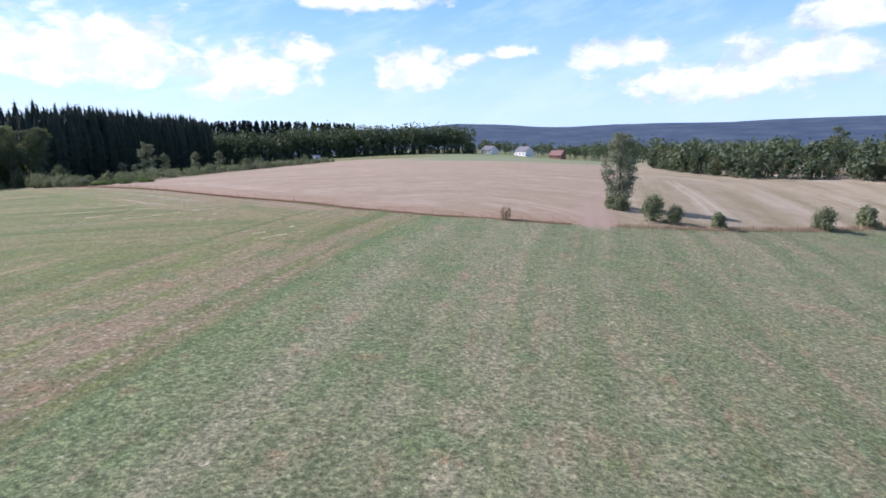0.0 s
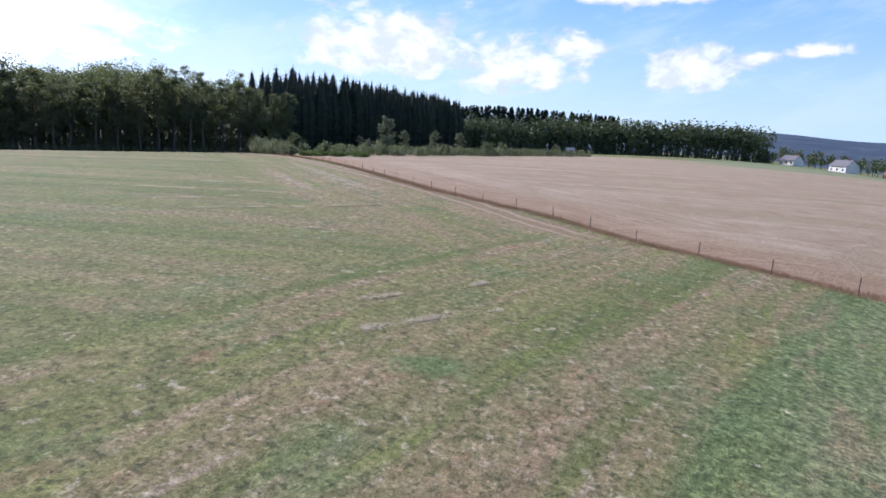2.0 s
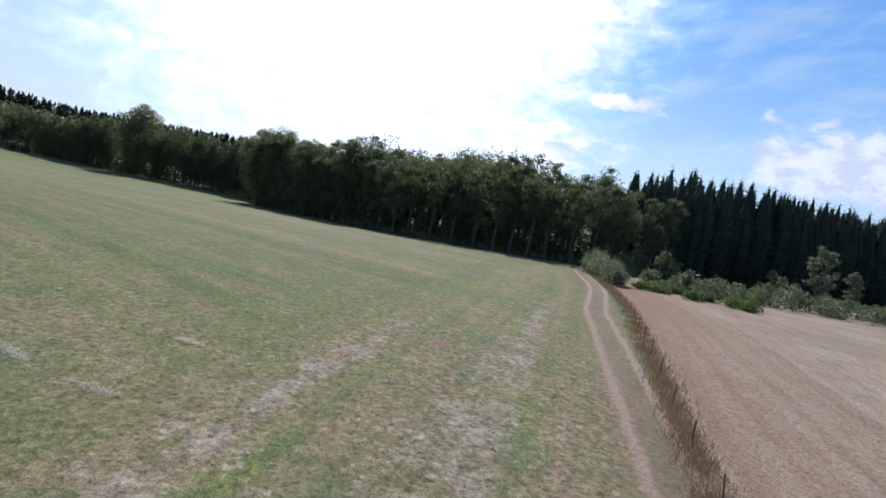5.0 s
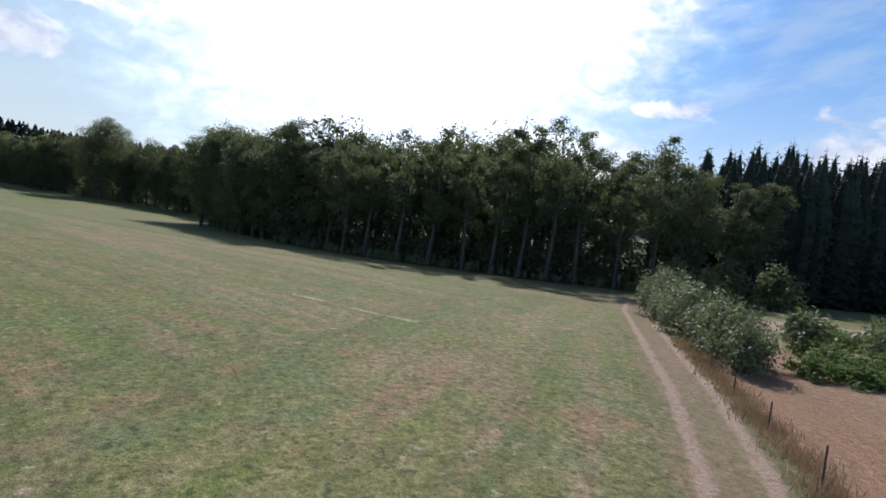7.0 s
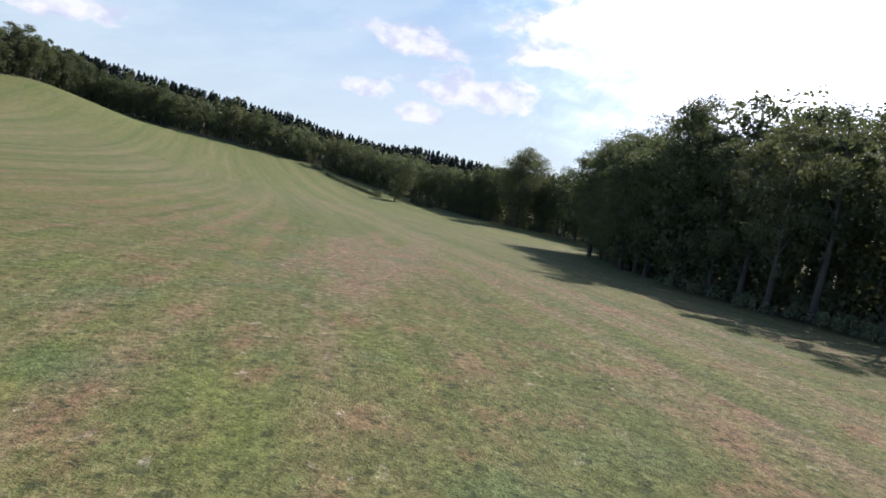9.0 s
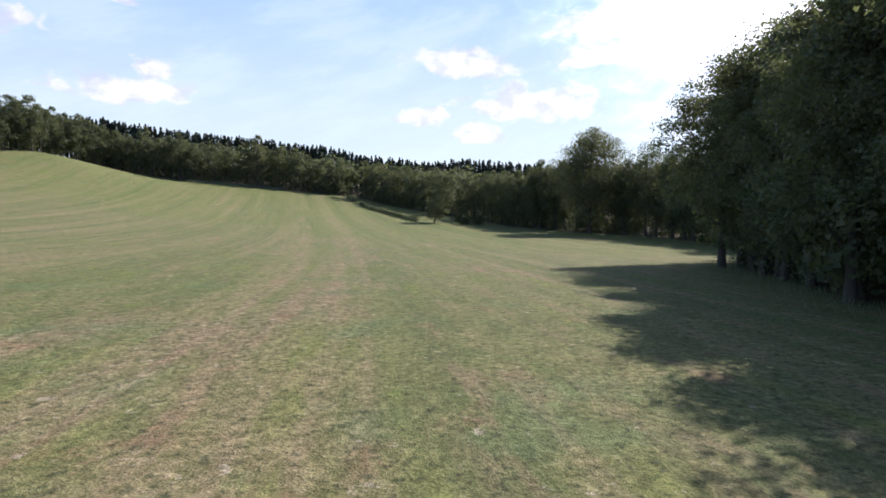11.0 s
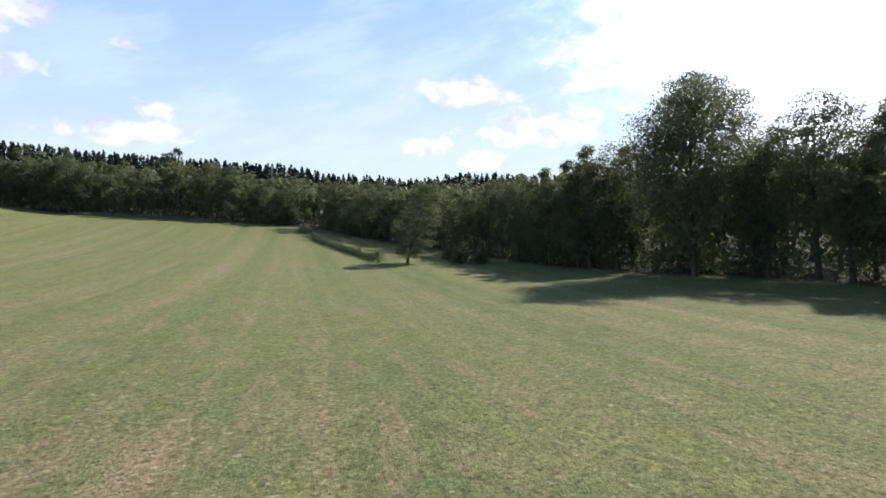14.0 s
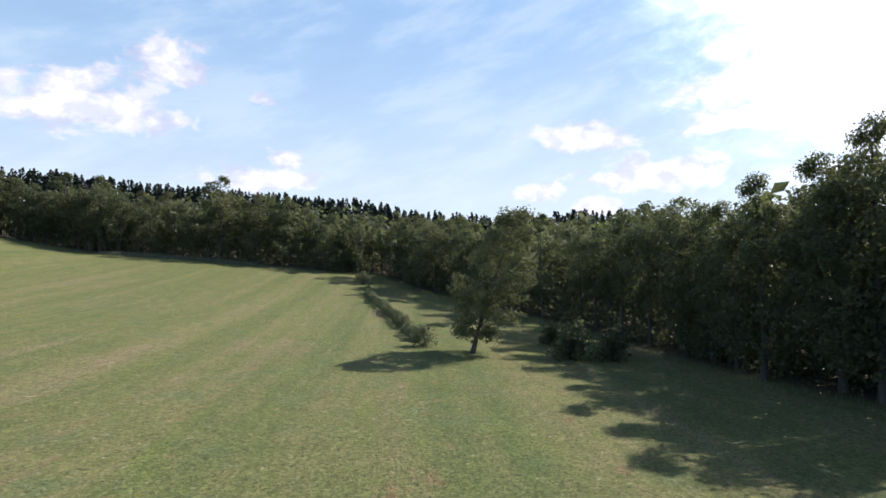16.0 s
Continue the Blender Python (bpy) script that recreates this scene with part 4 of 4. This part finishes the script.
for x, y, s in ((-284.8, 3.6, 0.9), (-326, -55, 1.1), (-329, -58, 0.9)):
    put(hedge_models[2], x, y, rnd.uniform(0, 360), s)
shade_bush = make_bush("dark_bush", "dark rounded bush at the edge of the wood", 190, 3.6, 2.7, 34, 60, 0.18, LEAF)
for x, y, s in ((-290, 18.5, 1.0), (-292.5, 21.5, 0.9), (-114, 150, 1.2), (-113, 156, 1.3), (-108, 149, 1.0), (-112, 163, 1.4), (-297, 12, 0.7)):
    put(shade_bush, x, y, rnd.uniform(0, 360), s)
for m in hedge_models + bank_models + field_bush + [broom, shade_bush]:
    drop(m)

# ---- fences ----


def make_fence(line, step, label):
    fence = thing("wire_fence", label, "fence")
    post = Shape()
    post.tube([(0, 0, -0.4), (0, 0, 1.02), (0, 0, 1.06)], [0.023, 0.021, 0.012], 7)
    me = post.mesh("post", POST)
    tops = []
    for x, y, a in resample(line, step):
        ob = new("post", me)
        ob.parent = fence
        z = ground_z(x, y) + 0.12
        ob.matrix_local = pose(x, y, z, rnd.gauss(0, 3.0), rnd.gauss(0, 3.0), rnd.uniform(0, 360))
        ob.scale = (1, 1, rnd.uniform(0.58, 0.74))
        tops.append((x, y, z))
    for h in (0.30, 0.55):
        wire = Shape()
        wire.tube([(x, y, z + h) for x, y, z in tops], [0.0025] * len(tops), 3)
        part("wire", wire, POST, fence)


make_fence(FENCE, 3.7, "weathered wooden posts with thin wire along the meadow track")
make_fence(FENCE_EAST, 3.9, "low wooden posts with thin wire along the stubble field")


def grass_strip(name, label, line, spread, count, tall, mat, seed, cat="grass"):
    """Tall blades in tufts along a line, as one object."""
    rng = np.random.default_rng(seed)
    pts = resample(line, 0.5)
    shape = Shape()
    idx = rng.integers(0, len(pts), count)
    base = np.array([pts[i][:2] for i in idx]) + rng.normal(0, spread, (count, 2))
    z = height(base[:, 0], base[:, 1])
    b = np.column_stack([base, z])
    a = rng.uniform(0, 6.28, count)
    side = np.column_stack([np.cos(a), np.sin(a), np.zeros(count)]) * rng.uniform(0.012, 0.032, (count, 1)) * max(tall / 0.5, 0.6)
    up = np.column_stack([rng.normal(0, 0.25, count), rng.normal(0, 0.25, count), rng.uniform(0.5, 1.25, count)]) * tall
    v = np.stack([b - side, b + side, b + up * 0.6 + side * 0.7, b + up], 1).reshape(-1, 3)
    shape.add(v, np.arange(4 * count).reshape(-1, 4))
    ob = new(name, shape.mesh(name, mat))
    return tagged(ob, label, cat, kind="stuff")


grass_strip("dry_grass", "tall reddish dry grass along the fence", FENCE, 0.30, 42000, 0.24, DRY_RED, 5)
grass_strip("dry_grass", "dry grass along the eastern fence", FENCE_EAST[:5], 0.5, 9000, 0.55, DRY, 6)
grass_strip("undergrowth", "low pale hedge growth along the southern wood", [(-318, -88), (-306, -102), (-292, -117)], 0.7, 9000, 0.9, LEAF_PALE, 9, "undergrowth")
grass_strip("undergrowth", "low grass and nettles at the foot of the wood", WOOD[8:], 1.2, 20000, 0.36, LEAF_HEDGE, 8, "undergrowth")

# ---- far woods ----


def far_wood(name, label, spots, mat, seed, conifer=False, sprays=150, size=0.75, blobs=7, plump=0.17):
    """Distant trees as one object: crowns of many leaf sprays on short trunks."""
    rng = np.random.default_rng(seed)
    cen, nor = [], []
    trunks = Shape()
    for x, y, t in spots:
        z = ground_z(x, y)
        k = sprays
        if conifer:
            f = rng.uniform(0.5, 1.0, k)
            r = 0.30 * t * (1 - f) ** 0.85 * np.sqrt(rng.uniform(0.2, 1, k))
            a = rng.uniform(0, 6.28, k)
            p = np.column_stack([x + r * np.cos(a), y + r * np.sin(a), z + t * f])
            d = np.column_stack([np.cos(a), np.sin(a), np.full(k, 0.8)])
        else:
            b = rng.normal(0, 1, (blobs, 3))
            b /= np.linalg.norm(b, axis=1, keepdims=True)
            b = b * (0.17 * t, 0.17 * t, 0.27 * t) * rng.uniform(0.5, 1.0, (blobs, 1))
            d = rng.normal(0, 1, (k, 3))
            d /= np.linalg.norm(d, axis=1, keepdims=True)
            p = np.array([x, y, z + t * 0.53]) + b[rng.integers(0, blobs, k)] + d * (plump * t, plump * t, 1.1 * plump * t) * rng.uniform(0.6, 1.05, (k, 1))
            p[:, 2] = np.maximum(p[:, 2], z + 0.3)
        cen.append(p)
        nor.append(d + (0, 0, 0.3))
        trunks.tube([(x, y, z - 0.3), (x, y, z + t * (0.97 if conifer else 0.6))], [0.02 * t, 0.004 * t], 4)
    trunks.leaves(np.concatenate(cen), np.concatenate(nor), size, rng, 0.7)
    ob = new(name, trunks.mesh(name, mat))
    return tagged(ob, label, "woodland", kind="stuff")


spots = []
for x, y, a in resample([(-150, 318), (-110, 345), (-60, 372), (-10, 392), (14, 398)], 4.0):
    for row in range(4):
        spots.append((x - 2 * row + rnd.uniform(-2, 2), y + 6 * row + rnd.uniform(-2, 2), rnd.uniform(20, 25) * (0.85 if row == 0 else 1)))
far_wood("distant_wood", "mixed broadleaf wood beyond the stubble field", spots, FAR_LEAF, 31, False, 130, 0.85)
spots = [(x + rnd.uniform(-2, 2), y + 34 + rnd.uniform(-3, 3), rnd.uniform(21.0, 22.5) + 5 * float(smooth(-60, -140, x))) for x, y, a in resample([(-190, 300), (-110, 345), (-70, 372)], 0.8)]
far_wood("distant_spruces", "dark spruce tops behind the broadleaf wood", spots, NEEDLE, 32, True, 150, 0.70)
FRONT = [(74, 214), (70, 186), (73, 168), (79, 156), (90, 153), (101, 152), (106, 141), (120, 136), (140, 128), (170, 120)]
for x, y, a in resample(FRONT, 5.0):
    put(rnd.choice(far_models), x + rnd.uniform(0, 4), y + rnd.uniform(1, 5), rnd.uniform(0, 360), rnd.uniform(0.30, 0.48))
for x, y, s in ((112, 172, 0.78), (139, 186, 0.9), (118, 150, 0.62), (150, 150, 0.8), (130, 158, 0.6)):
    put(rnd.choice(far_models), x, y, rnd.uniform(0, 360), s)
spots = []
for x, y, a in resample(FRONT, 5.5):
    for row in range(7):
        spots.append((x + 3 + 4 * row + rnd.uniform(-4, 4), y + 5 + 7 * row + rnd.uniform(-4, 4), rnd.uniform(4.5, 10.5) + 0.5 * row))
for k in range(420):
    d, a = rnd.uniform(0, 1), rnd.uniform(0, 1)
    spots.append((66 + 290 * a + 40 * d, 235 + 330 * d - 60 * a, rnd.uniform(9, 14) + 3 * d))
for k in range(90):
    spots.append((rnd.uniform(10, 150), rnd.uniform(415, 560), rnd.uniform(8, 13)))
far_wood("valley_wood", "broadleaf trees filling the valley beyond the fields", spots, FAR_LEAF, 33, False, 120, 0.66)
spots, near_spots = [], []
for x, y, a in resample(WOOD, 6.0):
    for back in (15, 22, 31, 42, 54):
        px, py = x + math.sin(a) * back + rnd.uniform(-2, 2), y - math.cos(a) * back + rnd.uniform(-2, 2)
        if x > -215 and y > 95:
            near_spots.append((px, py, rnd.uniform(21.0, 24.0) + 0.12 * back))
        else:
            spots.append((px, py, rnd.uniform(16, 20.0)))
far_wood("inner_wood", "tall dark broadleaf trees inside the near wood", near_spots, LEAF, 38, False, 2000, 0.25, 12, 0.11)
for k in range(70):
    spots.append((rnd.uniform(-310, -190), rnd.uniform(-186, -152), rnd.uniform(13, 17)))
for k in range(60):
    spots.append((rnd.uniform(-385, -346), rnd.uniform(-100, -30), rnd.uniform(14, 18)))
far_wood("inner_wood", "dark broadleaf trees inside the wood", spots, LEAF, 34, False, 110, 0.9)
spots = []
HILL = [(-428, 150), (-424, 80), (-420, 30), (-400, -60), (-366, -120), (-330, -160), (-300, -190), (-230, -192), (-160, -190), (-90, -190)]
crest = list(zip((150, 30, 0, -15, -43, -58, -70, -90, -108, -138, -165, -188, -189.9), (23.0, 21.0, 20, 21.5, 21.4, 18.5, 17.6, 17.8, 19.4, 19.8, 20.6, 23.0, 23.5)))
for x, y, a in resample(HILL, 1.5):
    tall = float(np.interp(-y, [-v for v, h in crest], [h for v, h in crest]) if y > -189.5 else np.interp(x, [-290, -260, -90], [22.5, 18.0, 19.0]))
    for back in (0, 4, 8):
        spots.append((x - back * math.sin(a) + rnd.uniform(-1.5, 1.5), y + back * math.cos(a) + rnd.uniform(-1.5, 1.5), tall + rnd.uniform(-1.6, 0.9) - 0.1 * back))
far_wood("hill_spruces", "dark spruce tops above the wood on the hill", spots, NEEDLE, 35, True, 150, 0.50)


def understory(name, label, line, lo, hi, tall, count, mat, seed, size=0.42, tri=False):
    """Shrubs and saplings that close the wood below the crowns."""
    rng = np.random.default_rng(seed)
    pts = np.array(resample(line, 1.0))
    heads = pts[rng.integers(0, len(pts), count // 60)]
    back = rng.uniform(lo, hi, len(heads))
    hx, hy = heads[:, 0] + np.sin(heads[:, 2]) * back, heads[:, 1] - np.cos(heads[:, 2]) * back
    top = rng.uniform(0.45, 1.0, len(heads)) * tall
    pick = rng.integers(0, len(heads), count)
    d = rng.normal(0, 1, (count, 3))
    d /= np.linalg.norm(d, axis=1, keepdims=True)
    f = rng.uniform(0, 1, count)
    r = 0.42 * top[pick] * (1 - 0.6 * f)
    x, y = hx[pick] + d[:, 0] * r, hy[pick] + d[:, 1] * r
    shape = Shape().leaves(np.column_stack([x, y, height(x, y) + 0.2 + f * top[pick]]), d + (0, 0, 0.4), size, rng, 0.65, 0.55, tri)
    tagged(new(name, shape.mesh(name, mat)), label, "undergrowth", kind="stuff")


understory("undergrowth", "pale ferns and nettles at the foot of the wood", WOOD[1:9], -0.6, 3.2, 1.2, 10000, LEAF_HEDGE, 57, 0.10)
understory("undergrowth", "dark shrubs and saplings under the wood's crowns", WOOD[:8], 6.0, 15.0, 5.0, 26000, LEAF, 51, 0.24, True)
understory("undergrowth", "dark shrubs and saplings at the near edge of the wood", WOOD[7:24], 2.5, 10.0, 6.0, 70000, LEAF, 54, 0.19, True)
understory("undergrowth", "dark shrubs along the far edge of the wood", WOOD[23:], 1.5, 9.0, 6.5, 34000, LEAF, 52, 0.34, True)
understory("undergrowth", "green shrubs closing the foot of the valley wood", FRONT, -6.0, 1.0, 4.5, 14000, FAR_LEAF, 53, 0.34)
understory("undergrowth", "bright green brambles and grasses on the field bank", BANK, -2.5, 6.0, 2.3, 26000, LEAF_HEDGE, 55, 0.17)
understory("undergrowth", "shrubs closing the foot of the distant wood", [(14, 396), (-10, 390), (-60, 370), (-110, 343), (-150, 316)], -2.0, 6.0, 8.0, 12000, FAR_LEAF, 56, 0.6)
for m in far_models:
    drop(m)

# ---- buildings ----


def make_house(name, label, x, y, turn, w, d, h, roof_h, wall_mat, roof_mat, windows=3):
    root = thing(name, label, "house")
    root.matrix_world = pose(x, y, ground_z(x, y) - 0.3, 0, 0, turn)
    walls = Shape().box(-w / 2, -d / 2, 0, w / 2, d / 2, h)
    walls.add([(-w / 2, -d / 2, h), (-w / 2, d / 2, h), (-w / 2, 0, h + roof_h), (w / 2, -d / 2, h), (w / 2, d / 2, h), (w / 2, 0, h + roof_h)], [(0, 2, 1, 1), (3, 4, 5, 5)])
    walls.f[-1] = walls.f[-1][:, :3]
    part("wall", walls, wall_mat, root)
    roof = Shape()
    o, t = 0.4, 0.18
    for s in (-1, 1):
        q = [(-w / 2 - o, s * (d / 2 + o), h - o * roof_h / (d / 2)), (w / 2 + o, s * (d / 2 + o), h - o * roof_h / (d / 2)), (w / 2 + o, 0, h + roof_h), (-w / 2 - o, 0, h + roof_h)]
        roof.add(q + [(a, b, c + t) for a, b, c in q], [(0, 1, 2, 3), (4, 5, 6, 7), (0, 1, 5, 4), (1, 2, 6, 5), (2, 3, 7, 6), (3, 0, 4, 7)])
    part("roof", roof, roof_mat, root)
    for k in range(windows):
        wx = -w / 2 + w * (k + 0.5) / windows
        win = part("window", Shape().box(wx - 0.55, -d / 2 - 0.05, 1.2, wx + 0.55, -d / 2 + 0.02, 2.5), TIMBER, root)
        part("pane", Shape().box(wx - 0.46, -d / 2 - 0.07, 1.29, wx + 0.46, -d / 2 - 0.045, 2.41), pane_mat, win)
    if roof_h > 1.5 and windows > 1:
        part("chimney", Shape().box(w * 0.18, -0.35, h + roof_h * 0.6, w * 0.18 + 0.6, 0.35, h + roof_h + 0.9), BRICK, root)
    return root


make_house("farm_house", "white plastered house with a grey tiled roof", 25.5, 411, -48, 9, 7, 3.2, 2.6, PLASTER, TILE)
make_house("farm_house", "white house with a steep grey roof among trees", 49.5, 408, -55, 11, 8, 3.8, 3.0, PLASTER, TILE)
make_house("farm_house", "brick house with a brown tiled roof among trees", 71, 398, -40, 9, 7, 3.0, 3.0, BRICK, TILE_RED)
make_house("barn", "long low barn with a pale sheet-metal roof", 88, 226, -15, 14, 7, 2.4, 1.4, TIMBER, SHEET, 1)
make_house("field_hut", "small pale wooden hut by the field bank", -64, 270, 25, 2.6, 2.4, 1.8, 1.5, TIMBER, TIMBER, 1)

# ---- cut grass left in swaths ----


def straw_swath(line, seed, dense):
    """Loose dry stalks lying along a line, thick here and thin there."""
    rng = np.random.default_rng(seed)
    pts = np.array(resample(line, 0.05))
    full = np.clip(np.sin(np.arange(len(pts)) * 0.04 + seed) + np.sin(np.arange(len(pts)) * 0.11 + 2 * seed) + 1.0, 0.06, 1.8)
    pick = rng.choice(len(pts), len(pts) * dense, p=full / full.sum())
    n = len(pick)
    side = np.column_stack([-np.sin(pts[pick, 2]), np.cos(pts[pick, 2])])
    base = pts[pick, :2] + side * (rng.normal(0, 0.09, n) * (0.5 + 0.5 * full[pick]) + 0.15 * np.sin(pick * 0.021 + seed))[:, None]
    turn = pts[pick, 2] + rng.normal(0, 0.9, n)
    way = np.column_stack([np.cos(turn), np.sin(turn)]) * rng.uniform(0.02, 0.06, (n, 1))
    wide = np.column_stack([-np.sin(turn), np.cos(turn)]) * rng.uniform(0.003, 0.008, (n, 1))
    lift = rng.uniform(0.004, 0.045, (n, 1)) * (0.5 + 0.5 * full[pick])[:, None]
    tilt = rng.normal(0, 0.008, (n, 1))
    v = []
    for a, b in ((-1, -1), (1, -1), (1, 1), (-1, 1)):
        xy = base + a * way + b * wide
        v.append(np.column_stack([xy, height(xy[:, 0], xy[:, 1])[:, None] + lift + a * tilt]))
    shape = Shape().add(np.stack(v, 1).reshape(-1, 3), np.arange(4 * n).reshape(-1, 4))
    tagged(new("straw_swath", shape.mesh("straw_swath", STRAW)), "pale swath of dry cut grass lying on the meadow", "straw", kind="stuff")


for k, line in enumerate(SWATHS):
    straw_swath(line, 300 + k, 12 if k < 10 else 7)
